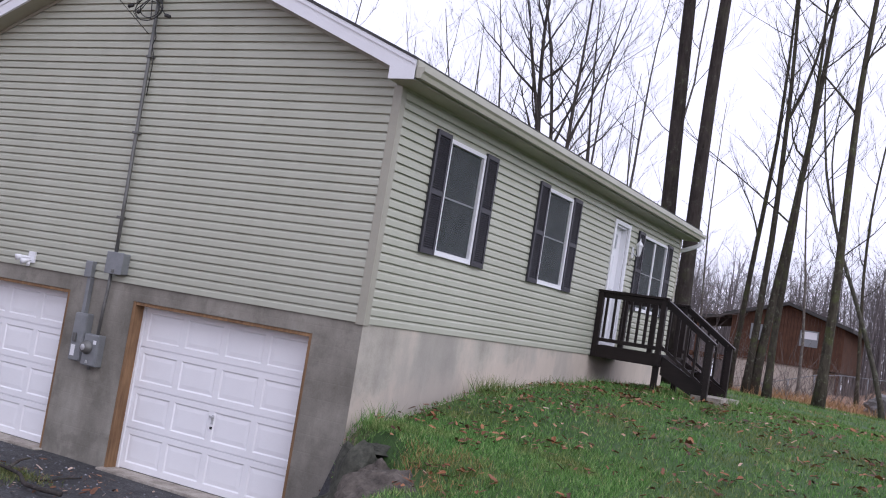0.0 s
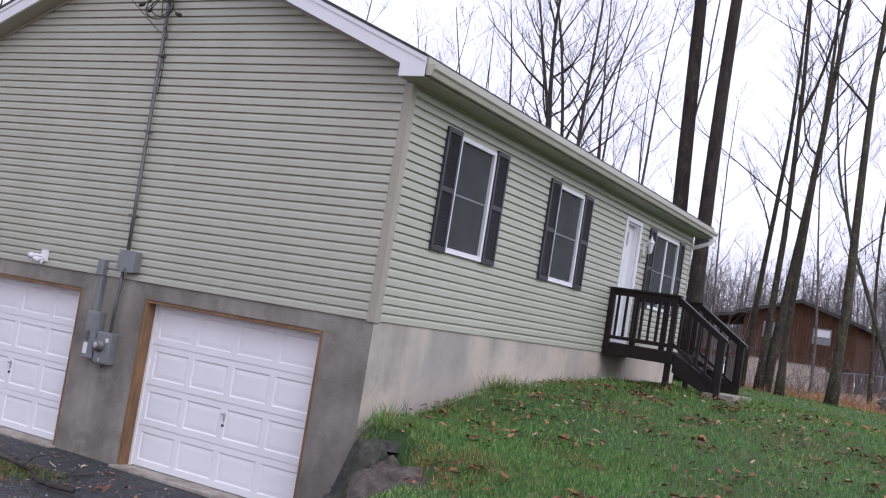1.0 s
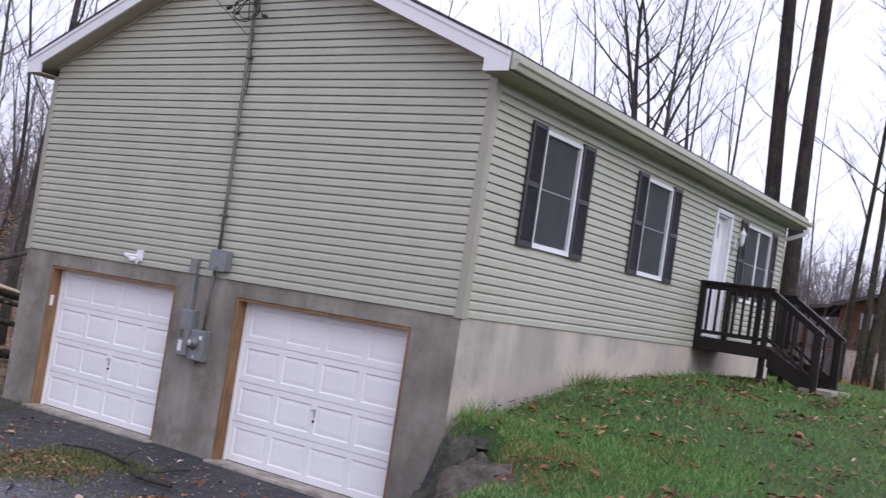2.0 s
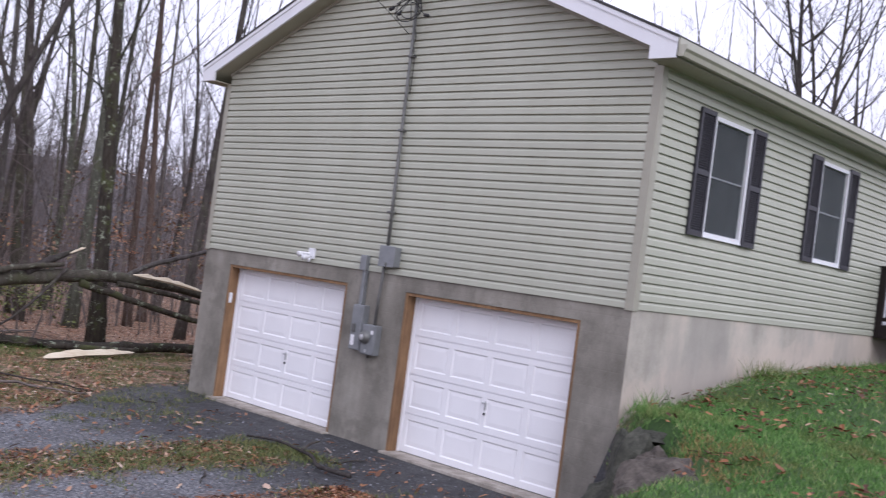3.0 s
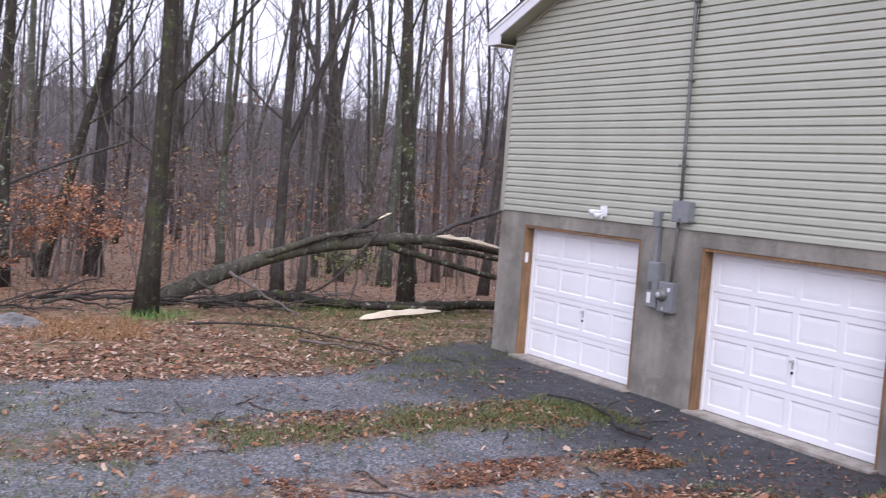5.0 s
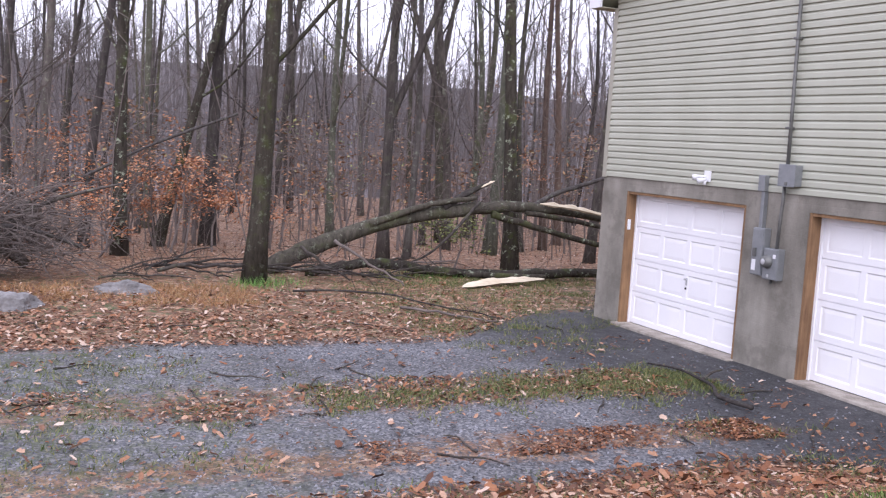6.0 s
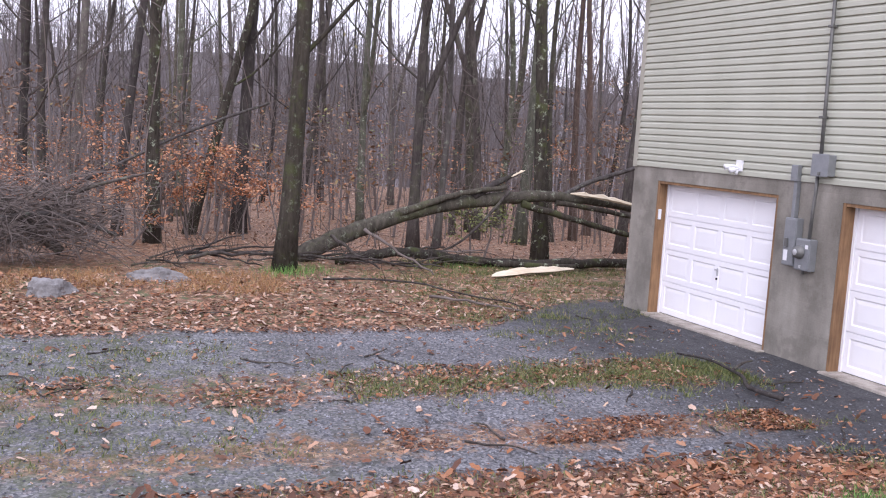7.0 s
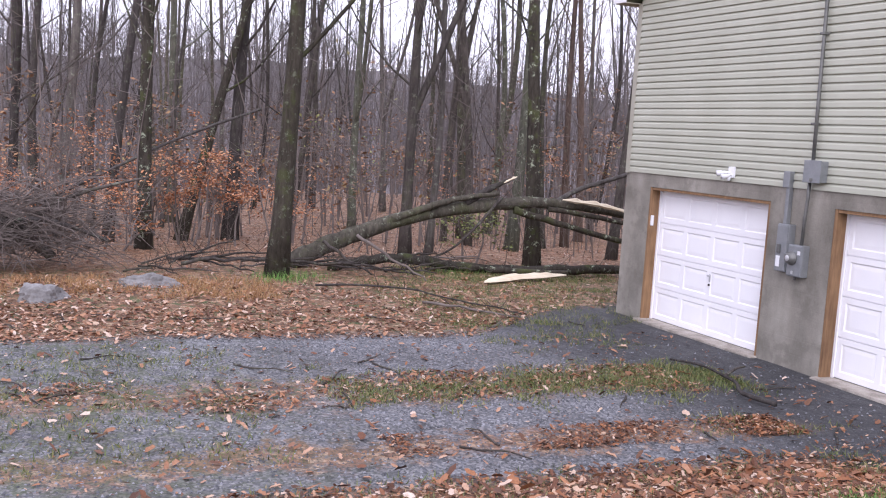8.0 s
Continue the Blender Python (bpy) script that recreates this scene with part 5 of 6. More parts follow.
def splinter(name, pts, w, h, material, parent, seed=1, label=""):
    """A long ragged slab of split wood along a line."""
    rnd = random.Random(seed)
    ps = [Vector(p) for p in pts]
    rows = []
    n = 14
    bm = bmesh.new()
    for i in range(n + 1):
        f = i / n * (len(ps) - 1)
        k = min(int(f), len(ps) - 2)
        q = ps[k].lerp(ps[k + 1], f - k)
        env = min(1.0, 5.0 * i / n + 0.3, 4.0 * (n - i) / n + 0.15)
        ww, hh = w * env * rnd.uniform(0.75, 1.1), h * env * rnd.uniform(0.7, 1.2)
        rows.append([bm.verts.new(q + Vector(o)) for o in ((-ww * 0.5, 0, 0), (-ww * 0.3, rnd.uniform(-0.02, 0.02), hh), (ww * 0.15, 0, hh * rnd.uniform(0.6, 1.0)), (ww * 0.5, rnd.uniform(-0.02, 0.02), 0), (0, 0, -hh * 0.5))])
    for a, b in zip(rows, rows[1:]):
        for k in range(5):
            bm.faces.new((a[k], a[(k + 1) % 5], b[(k + 1) % 5], b[k]))
    bm.faces.new(rows[0][::-1])
    bm.faces.new(rows[-1])
    bmesh.ops.recalc_face_normals(bm, faces=bm.faces)
    if parent is None:
        return new(name, mesh_of(name, bm, material))
    return part(name, bm, material, parent, label)


def build_fallen_tree():
    f = thing("fallen_tree", "storm-felled mossy tree with a split trunk arching over the ground", "fallen tree")
    X = -13.0
    main = [(X, -4.3, 0.05), (X, -3.9, 0.22), (X, -3.23, 0.53), (X, -2.08, 0.94), (X, -0.86, 1.22), (X, 0.41, 1.37), (X, 1.76, 1.4), (X - 0.1, 3.2, 1.24), (X - 0.2, 4.6, 0.95)]
    limb("trunk", main, 0.19, 0.095, BARK_MOSS, f, 12, 3, 0.03)
    limb("limb", [(X + 0.1, -2.2, 0.98), (X + 0.15, -1.6, 1.2), (X + 0.15, -0.9, 1.42), (X + 0.1, 0.12, 1.58)], 0.085, 0.045, BARK_MOSS, f, 9, 4, 0.05)
    limb("limb", [(X + 0.05, -0.6, 1.34), (X + 0.05, -0.2, 1.6), (X, 0.15, 1.76), (X, 0.46, 1.9)], 0.09, 0.035, BARK_DARK, f, 8, 5)
    splinter("split_tip", [(X + 0.05, 0.25, 1.8), (X + 0.03, 0.56, 1.94)], 0.05, 0.035, FRESH_WOOD, f, 6, "pale broken tip")
    limb("limb", [(X + 0.15, 0.5, 1.25), (X + 0.2, 1.1, 1.1), (X + 0.2, 1.9, 0.92), (X + 0.2, 3.3, 0.62), (X + 0.1, 4.6, 0.45)], 0.08, 0.05, BARK_LICHEN, f, 9, 7, 0.05)
    limb("limb", [(X + 0.1, 1.3, 1.3), (X + 0.15, 2.2, 1.2), (X + 0.15, 3.3, 1.02), (X, 4.6, 0.8)], 0.06, 0.045, BARK_LICHEN, f, 9, 8, 0.05)
    limb("limb", [(X, 1.5, 1.42), (X, 2.0, 1.7), (X, 2.6, 1.9), (X, 3.25, 2.1), (X, 4.4, 2.5)], 0.06, 0.04, BARK, f, 8, 9)
    limb("limb", [(X + 0.1, 0.2, 1.5), (X + 0.25, -0.5, 0.8), (X + 0.3, -1.1, 0.35), (X + 0.3, -1.9, 0.1)], 0.035, 0.015, BARK_DARK, f, 7, 10)
    splinter("split_face", [(X + 0.17, 1.6, 1.5), (X + 0.2, 2.4, 1.43), (X + 0.18, 3.4, 1.26)], 0.09, 0.07, FRESH_WOOD, f, 11, "long pale split face of fresh wood")
    side_twigs("side_growth", f, BARK_DARK, main[1:], 46, 0.8, 12)
    # a second stem lying along the ground behind it
    g = thing("fallen_log", "long mossy log lying along the edge of the woods", "log")
    low = [(-12.5, -3.6, 0.06), (-12.45, -2.7, 0.22), (-12.35, -2.0, 0.27), (-12.3, -1.1, 0.14), (-12.2, 0.2, 0.08), (-12.1, 1.9, 0.12), (-12.1, 3.4, 0.12), (-12.1, 5.0, 0.12)]
    limb("stem", low, 0.095, 0.1, BARK_LICHEN, g, 10, 13, 0.09)
    limb("stub", [(-12.3, -0.9, 0.12), (-11.9, 0.1, 0.1), (-11.7, 1.2, 0.1)], 0.07, 0.05, BARK_LICHEN, g, 8, 14)
    side_twigs("side_growth", g, BARK_DARK, low, 40, 0.7, 15)
    # thin dead stems at the foot of the near tree
    rnd = random.Random(88)
    sticks = [([(-12.0, -6.4, 0.2), (-11.9, -5.4, 0.26), (-11.9, -3.9, 0.2), (-11.6, -2.2, 0.1)], 0.05),
              ([(-11.9, -3.2, 0.75), (-11.4, -2.7, 0.4), (-10.9, -2.2, 0.05)], 0.045),
              ([(-10.4, -4.4, 0.05), (-9.6, -3.2, 0.12), (-8.4, -2.2, 0.05), (-7.7, -1.9, 0.04)], 0.028),
              ([(-12.4, -3.75, 0.55), (-12.0, -3.4, 0.3), (-11.6, -3.0, 0.05)], 0.05),
              ([(-9.4, 0.9, 0.06), (-8.9, 1.0, 0.08), (-8.3, 1.1, 0.05)], 0.05),
              ([(-8.6, -3.2, 0.05), (-8.1, -2.6, 0.06), (-7.4, -2.1, 0.05)], 0.035)]
    for _ in range(22):
        x, y = rnd.gauss(-12.2, 0.45), rnd.uniform(-7.6, -1.6)
        a, ln = rnd.gauss(1.5, 0.5), rnd.uniform(0.8, 2.4)
        z0, z1 = rnd.uniform(0.04, 0.25), rnd.uniform(0.04, 0.4)
        sticks.append(([(x, y, z0), (x + 0.5 * ln * math.cos(a) + 0.1, y + 0.5 * ln * math.sin(a), (z0 + z1) / 2 + 0.06), (x + ln * math.cos(a), y + ln * math.sin(a), z1)], rnd.uniform(0.015, 0.04)))
    for i, (pts, r) in enumerate(sticks):
        b = thing("dead_branch", "thin dead branch lying on the leafy ground", "branch", "fallen branches")
        limb("stem", pts, r * 0.75, r * 0.3, BRUSH if i in (1, 5, 6) else BARK_DARK, b, 7, 30 + i, 0.3)
        side_twigs("side_growth", b, BARK_DARK, pts, 9, 0.6, 50 + i, 0.006)
    lean = thing("leaning_stem", "pale leaning dead stem caught among the trees", "dead stem")
    limb("stem", [(-16.0, -8.6, 0.85), (-16.0, -7.5, 1.44), (-16.0, -5.9, 2.3), (-16.0, -4.2, 3.02)], 0.035, 0.03, BARK, lean, 8, 70)
    side_twigs("side_growth", lean, BARK, [(-16.0, -7.5, 1.44), (-16.0, -4.2, 3.02)], 8, 0.9, 71)
    slab = splinter("split_plank", [(-10.75, -1.1, 0.05), (-11.0, -0.2, 0.1), (-11.4, 1.0, 0.1)], 0.26, 0.08, FRESH_WOOD, None, 21)
    tagged(slab, "pale slab of freshly split wood lying on the grass", "split wood")


build_fallen_tree()


def build_drive_branch():
    b = thing("fallen_branch", "crooked dark branch lying on the gravel drive", "branch")
    pts = [(-4.45, -1.45, 0.05), (-4.0, -1.3, 0.07), (-3.5, -1.35, 0.06), (-3.1, -1.5, 0.08), (-2.75, -1.7, 0.06), (-2.3, -1.62, 0.05)]
    limb("stem", pts, 0.012, 0.028, BARK_DARK, b, 9, 80, 0.05)
    limb("fork", [(-3.5, -1.35, 0.06), (-3.62, -1.1, 0.11), (-3.75, -0.85, 0.1)], 0.022, 0.01, BARK_DARK, b, 7, 81)
    rnd = random.Random(9)
    for i in range(34):
        x, y = rnd.uniform(-8.5, -0.8), rnd.uniform(-10.5, -0.8)
        a, ln = rnd.uniform(0, 6.28), rnd.uniform(0.2, 0.8)
        t = thing("twig", "small dark twig lying on the gravel", "twig", "fallen twigs")
        z = height(x, y)
        p = [(x + math.cos(a) * ln * k + rnd.uniform(-0.03, 0.03), y + math.sin(a) * ln * k + rnd.uniform(-0.03, 0.03), z + 0.012 + 0.02 * (k == 0.66)) for k in (0, 0.33, 0.66, 1)]
        limb("stem", p, 0.012, 0.006, BARK_DARK, t, 6, 90 + i, 0.1)


build_drive_branch()


def build_rock(name, x, y, z, sx, sy, sz, seed, material, label, rot=0, sharp=0.22):
    bm = bmesh.new()
    bmesh.ops.create_icosphere(bm, subdivisions=4, radius=1.0)
    off = Vector((seed * 7.3, seed * 3.1, seed))
    for v in bm.verts:
        c = v.co.copy()
        # chop by a few flat planes, then roughen
        rnd = random.Random(seed)
        for _ in range(7):
            n = Vector((rnd.uniform(-1, 1), rnd.uniform(-1, 1), rnd.uniform(-0.6, 1))).normalized()
            d = rnd.uniform(0.6, 0.85)
            e = c.dot(n) - d
            if e > 0:
                c -= n * e * 0.92
        c *= 1.0 + sharp * noise.noise(c * 1.8 + off) + 0.13 * noise.noise(c * 5 + off) + 0.05 * noise.noise(c * 13 + off)
        v.co = Vector((c.x * sx, c.y * sy, c.z * sz))
    ob = new(name, mesh_of(name, bm, material, False))
    ob.matrix_basis = pose(x, y, z, 0, 0, rot)
    return tagged(ob, label, "rock", "rocks")


build_rock("corner_rock", 0.74, -0.74, 0.3, 0.44, 0.46, 0.84, 3, ROCK, "large dark mossy fieldstone against the house corner", 20, 0.4)
build_rock("flat_rock", 1.48, -1.46, 0.64, 0.58, 0.52, 0.46, 8, ROCK_BROWN, "broad flat brown-grey fieldstone at the lawn's edge", 40, 0.15)
build_rock("slate_rock", 0.82, -0.42, 1.08, 0.32, 0.2, 0.07, 5, ROCK, "thin dark slab of stone lying in the grass", -10, 0.15)
build_rock("edge_rock", 1.02, -0.86, 0.88, 0.22, 0.2, 0.2, 6, ROCK_BROWN, "small brown-grey stone wedged between the fieldstones", 10)
build_rock("boulder", -9.2, -8.75, 0.0, 0.28, 0.38, 0.3, 11, ROCK_PALE, "pale grey boulder at the edge of the drive", 15)
build_rock("boulder", -9.7, -9.75, 0.06, 0.3, 0.34, 0.24, 15, ROCK_PALE, "small pale boulder at the edge of the drive", 70)
build_rock("flat_boulder", -10.4, -7.1, 0.04, 0.26, 0.5, 0.25, 12, ROCK_PALE, "long flat pale stone among dry grass", 10)
build_rock("boulder", 3.1, 27.5, 1.9, 0.9, 0.7, 0.5, 19, ROCK_PALE, "pale grey boulder at the far lawn edge", 10)


def build_brush():
    """The heap of broken tops beside the drive."""
    b = thing("brush_pile", "tangled heap of broken branches and bare twigs", "brush pile")
    rnd = random.Random(31)
    limb("stem", [(-12.6, -10.6, 1.7), (-12.6, -9.6, 1.1), (-12.5, -8.9, 0.5), (-12.4, -8.5, 0.2)], 0.08, 0.09, BARK_DARK, b, 9, 1)
    limb("stem", [(-12.8, -9.0, 0.4), (-12.7, -8.6, 1.0), (-12.7, -7.9, 1.35), (-12.9, -6.9, 1.6)], 0.06, 0.02, BARK_DARK, b, 8, 2)
    limb("stem", [(-12.2, -9.8, 0.7), (-12.3, -8.7, 0.85), (-12.4, -7.6, 0.5)], 0.05, 0.03, BARK, b, 8, 3)
    s = Soup()
    for _ in range(620):
        # long twigs that arch out of the heap's crown and droop to the ground
        az = rnd.uniform(0, 6.283)
        start = Vector((rnd.gauss(-12.7, 0.4), rnd.gauss(-9.1, 0.6), rnd.uniform(0.25, 1.2)))
        d = Vector((math.cos(az), math.sin(az), rnd.uniform(-0.2, 0.9)))
        p = wander(rnd, start, d, rnd.uniform(0.7, 2.1), 6, 0.24, -0.12)
        p = [q for q in p if q.z > 0.02]
        if len(p) < 3:
            continue
        r = rnd.uniform(0.005, 0.014)
        s.tube(p, tapered(r, r * 0.4, len(p)), 3, False)
    for _ in range(420):
        x, y = rnd.gauss(-12.8, 0.6), rnd.gauss(-9.4, 1.0)
        d = Vector((rnd.uniform(-1, 1), rnd.uniform(-1, 1), rnd.uniform(-0.3, 0.9)))
        p = wander(rnd, Vector((x, y, 0.05 + abs(rnd.gauss(0, 0.5)))), d, rnd.uniform(0.5, 1.5), 4, 0.35, -0.03)
        if min(q.z for q in p) < 0:
            continue
        r = rnd.uniform(0.005, 0.015)
        s.tube(p, tapered(r, r * 0.4, 5), 3, False)
    ob = tagged(new("brushwood", s.mesh("brushwood", BRUSH)), kind="stuff")
    ob.parent = b


build_brush()


def build_understory():
    """Bare shrubs, saplings and briars that fill the woods between the trunks."""
    rnd = random.Random(41)
    s = Soup()
    for _ in range(1900):
        a = radians(rnd.uniform(100, 184))
        d = 20 + 55 * rnd.random() ** 1.25
        x, y = 6 + d * math.cos(a), -9 + d * math.sin(a)
        if (x > -13.6 and y < 22) or not clear_of_house(x - 1, y):
            continue
        if x > -21 and y > -4.5 and rnd.random() < 0.3:
            continue
        z = height(x, y)
        h = rnd.choice((0.9, 1.3, 1.7, 2.3, 3.2, 5.0)) * rnd.uniform(0.7, 1.3)
        r = 0.004 + h * 0.0036
        slant = 0.5 / (1 + 0.35 * h)
        pts = wander(rnd, Vector((x, y, z)), Vector((rnd.uniform(-slant, slant), rnd.uniform(-slant, slant), 1)), h, 5, 0.16, 0.03)
        s.tube(pts, tapered(r, r * 0.3, 6), 3, False)
        for _ in range(9):
            f = rnd.uniform(0.6, 4.9)
            k = int(f)
            q = pts[k].lerp(pts[k + 1], f - k)
            az, el = rnd.uniform(0, 6.28), rnd.uniform(0.0, 1.0)
            dv = Vector((math.cos(az) * math.cos(el), math.sin(az) * math.cos(el), math.sin(el)))
            ln = h * rnd.uniform(0.15, 0.4)
            p = wander(rnd, q, dv, ln, 3, 0.3, 0.03)
            s.tube(p, [r * 0.5, r * 0.35, r * 0.25, r * 0.15], 3, False)
            e = p[2]
            s.tube([e, e + Vector((rnd.uniform(-1, 1), rnd.uniform(-1, 1), rnd.uniform(-0.2, 1))) * ln * 0.4], [r * 0.25, r * 0.12], 3, False)
    for _ in range(420):
        x, y = rnd.uniform(-22, 24), rnd.uniform(27.5, 56)
        if not clear_of_house(x, y) and y < 45:
            continue
        z = height(x, y)
        h = rnd.uniform(0.6, 2.6)
        for _ in range(5):
            p = wander(rnd, Vector((x, y, z)), Vector((rnd.uniform(-0.8, 0.8), rnd.uniform(-0.8, 0.8), 1)), h, 4, 0.25, 0.0)
            s.tube(p, tapered(0.012, 0.004, 5), 3, False)
    tagged(new("undergrowth", s.mesh("undergrowth", TWIG)), "dense bare brown undergrowth between the trunks", "undergrowth", "", "stuff")


build_understory()


def leaf_cluster(name, label, centres, n, spread_r, size, material, seed, category="leaves"):
    """Sprays of small leaves on thin twigs, still hanging on the saplings."""
    rnd = random.Random(seed)
    leaves, wood = Soup(), Soup()
    t = thing(name, label, category)
    for c in centres:
        c = Vector(c)
        foot = Vector((c.x + rnd.uniform(-0.3, 0.3), c.y + rnd.uniform(-0.3, 0.3), height(c.x, c.y)))
        wood.tube([foot, foot.lerp(c, 0.5) + Vector((rnd.uniform(-0.2, 0.2), rnd.uniform(-0.2, 0.2), 0)), c], [0.03, 0.02, 0.008], 5)
        for _ in range(9):
            end = c + Vector((rnd.gauss(0, spread_r), rnd.gauss(0, spread_r), rnd.gauss(0, spread_r * 0.7)))
            wood.tube([c + (foot - c) * rnd.uniform(0, 0.3), c.lerp(end, 0.6) + Vector((0, 0, 0.06)), end], [0.01, 0.007, 0.004], 3, False)
            for _ in range(n // 9):
                q = c.lerp(end, rnd.uniform(0.3, 1.1)) + Vector((rnd.gauss(0, 0.1), rnd.gauss(0, 0.1), rnd.gauss(0, 0.07)))
                u = Vector((rnd.uniform(-1, 1), rnd.uniform(-1, 1), rnd.uniform(-0.7, 0.3))).normalized()
                w = u.cross(Vector((rnd.uniform(-1, 1), rnd.uniform(-1, 1), 1))).normalized()
                k = size * rnd.uniform(0.6, 1.2)
                leaves.poly(q, q + u * k * 0.5 + w * k * 0.3, q + u * k, q + u * k * 0.5 - w * k * 0.3)
    for nm, sp, m in (("leaf_spray", leaves, material), ("stem_growth", wood, TWIG)):
        ob = tagged(new(nm, sp.mesh(nm, m, False)), kind="stuff")
        ob.parent = t


leaf_cluster("beech_sapling", "young beech holding rust-orange dead leaves", [(-17.0, -6.3, 1.4), (-17.2, -5.6, 1.1), (-16.8, -5.0, 1.3), (-17.0, -4.3, 1.0)], 620, 0.6, 0.085, BEECH, 51, "sapling")
leaf_cluster("beech_sapling", "young beech holding rust-orange dead leaves", [(-19.5, -4.8, 1.3), (-19.2, -6.8, 1.5), (-20.5, -8.2, 1.7)], 260, 0.7, 0.078, BEECH, 52, "sapling")
leaf_cluster("beech_sapling", "low rust-leaved sapling behind the brush pile", [(-15.0, -10.2, 1.3), (-15.4, -9.6, 0.9)], 300, 0.5, 0.078, BEECH, 53, "sapling")
leaf_cluster("beech_sapling", "low rust-leaved sapling among the trunks", [(-19.0, -2.2, 0.7), (-20.0, 1.5, 1.5), (-21.0, 6.0, 2.0)], 200, 0.6, 0.078, BEECH, 54, "sapling")
leaf_cluster("beech_sapling", "tall young beech with thin rust leaves", [(-16.0, -8.0, 1.1), (-15.6, -7.2, 1.2), (-18, -9.6, 1.2), (-16.5, -9.0, 0.9)], 330, 0.6, 0.078, BEECH, 57, "sapling")
leaf_cluster("beech_sapling", "scattered rust-leaved beech at the wood edge", [(-15.2, -6.9, 0.7), (-16.4, -5.2, 1.9), (-18.4, -7.6, 2.3), (-21.5, -3.4, 1.6), (-17.6, -3.2, 0.7), (-22, -10.4, 2.4)], 360, 0.6, 0.085, BEECH, 58, "sapling")
leaf_cluster("green_shrub", "low shrub still holding yellow-green leaves", [(-13.9, -0.3, 0.95), (-13.9, 0.3, 0.9)], 320, 0.4, 0.09, GREEN_LEAF, 55, "shrub")
leaf_cluster("yellow_shrub", "thin shrub with sparse yellowing leaves", [(-18.5, -1.8, 2.4), (-18.5, -0.6, 2.1), (-19, 3.2, 2.4)], 60, 0.8, 0.08, GREEN_LEAF, 56, "shrub")


def scatter_saplings():
    """Young beeches far in among the trunks, with a thin hold of tan leaves."""
    rnd = random.Random(59)
    wood, leaves = Soup(), Soup()
    for _ in range(330):
        a = radians(rnd.uniform(128, 184))
        d = 26 + 34 * rnd.random() ** 1.2
        x, y = 6 + d * math.cos(a), -9 + d * math.sin(a)
        if x > -15 or noise.noise((x * 0.16, y * 0.16, 4)) < -0.15:
            continue
        h = rnd.uniform(1.2, 5.0)
        top = Vector((x, y, height(x, y) + h))
        foot = Vector((x + rnd.uniform(-0.4, 0.4), y + rnd.uniform(-0.4, 0.4), height(x, y)))
        wood.tube([foot, foot.lerp(top, 0.5) + Vector((rnd.uniform(-0.2, 0.2), 0, 0)), top], [0.035, 0.022, 0.008], 4, False)
        for _ in range(10):
            c = foot.lerp(top, rnd.uniform(0.35, 0.98))
            end = c + Vector((rnd.gauss(0, 0.75), rnd.gauss(0, 0.75), rnd.gauss(0.15, 0.25)))
            wood.tube([c, c.lerp(end, 0.5) + Vector((0, 0, 0.08)), end], [0.012, 0.008, 0.004], 3, False)
            for _ in range(rnd.randint(1, 11)):
                q = c.lerp(end, rnd.uniform(0.3, 1.1)) + Vector((rnd.gauss(0, 0.1), rnd.gauss(0, 0.1), rnd.gauss(0, 0.08)))
                u = Vector((rnd.uniform(-1, 1), rnd.uniform(-1, 1), rnd.uniform(-0.7, 0.3))).normalized()
                w = u.cross(Vector((rnd.uniform(-1, 1), rnd.uniform(-1, 1), 1))).normalized()
                m = rnd.uniform(0.06, 0.1)
                leaves.poly(q - u * m, q + w * m * 0.5, q + u * m, q - w * m * 0.5)
    t = thing("beech_thicket", "thin thicket of young beeches holding tan leaves", "saplings", "", "stuff")
    for nm, sp, m in (("leaf_spray", leaves, TAN_LEAF), ("stem_growth", wood, TWIG)):
        ob = tagged(new(nm, sp.mesh(nm, m, False)), kind="stuff")
        ob.parent = t


scatter_saplings()


# ---- leaves, grass and gravel ----
def drop_leaf(s, rnd, x, y, size, lift=0.0):
    """A dry lobed leaf, folded along its midrib and lying at a chance tilt."""
    a, pitch, roll, fold = rnd.uniform(0, 6.283), rnd.gauss(0, 0.3), rnd.gauss(0, 0.3), rnd.uniform(-0.25, 0.7)
    ca, sa = math.cos(a), math.sin(a)
    size *= 0.6
    z = height(x, y) + 0.006 + lift + rnd.uniform(0, 0.02) + 0.35 * size * (abs(pitch) + abs(roll))
    wide = rnd.uniform(0.75, 1.25)
    pts = [(-1.0, 0.0), (1.0, 0.0)]
    for sgn in (1, -1):
        pts += [(-0.5 + rnd.uniform(-0.1, 0.1), sgn * 0.42), (0.0 + rnd.uniform(-0.1, 0.1), sgn * rnd.uniform(0.2, 0.5)), (0.55 + rnd.uniform(-0.1, 0.1), sgn * 0.46)]
    base = len(s.v)
    for u, v in pts:
        u, v = u * size, v * size * wide
        s.v.append((x + u * ca - v * sa, y + u * sa + v * ca, z + u * pitch + v * roll + abs(v) * fold))
    s.f += [(base, base + 2, base + 3, base + 4, base + 1), (base + 1, base + 7, base + 6, base + 5, base)]


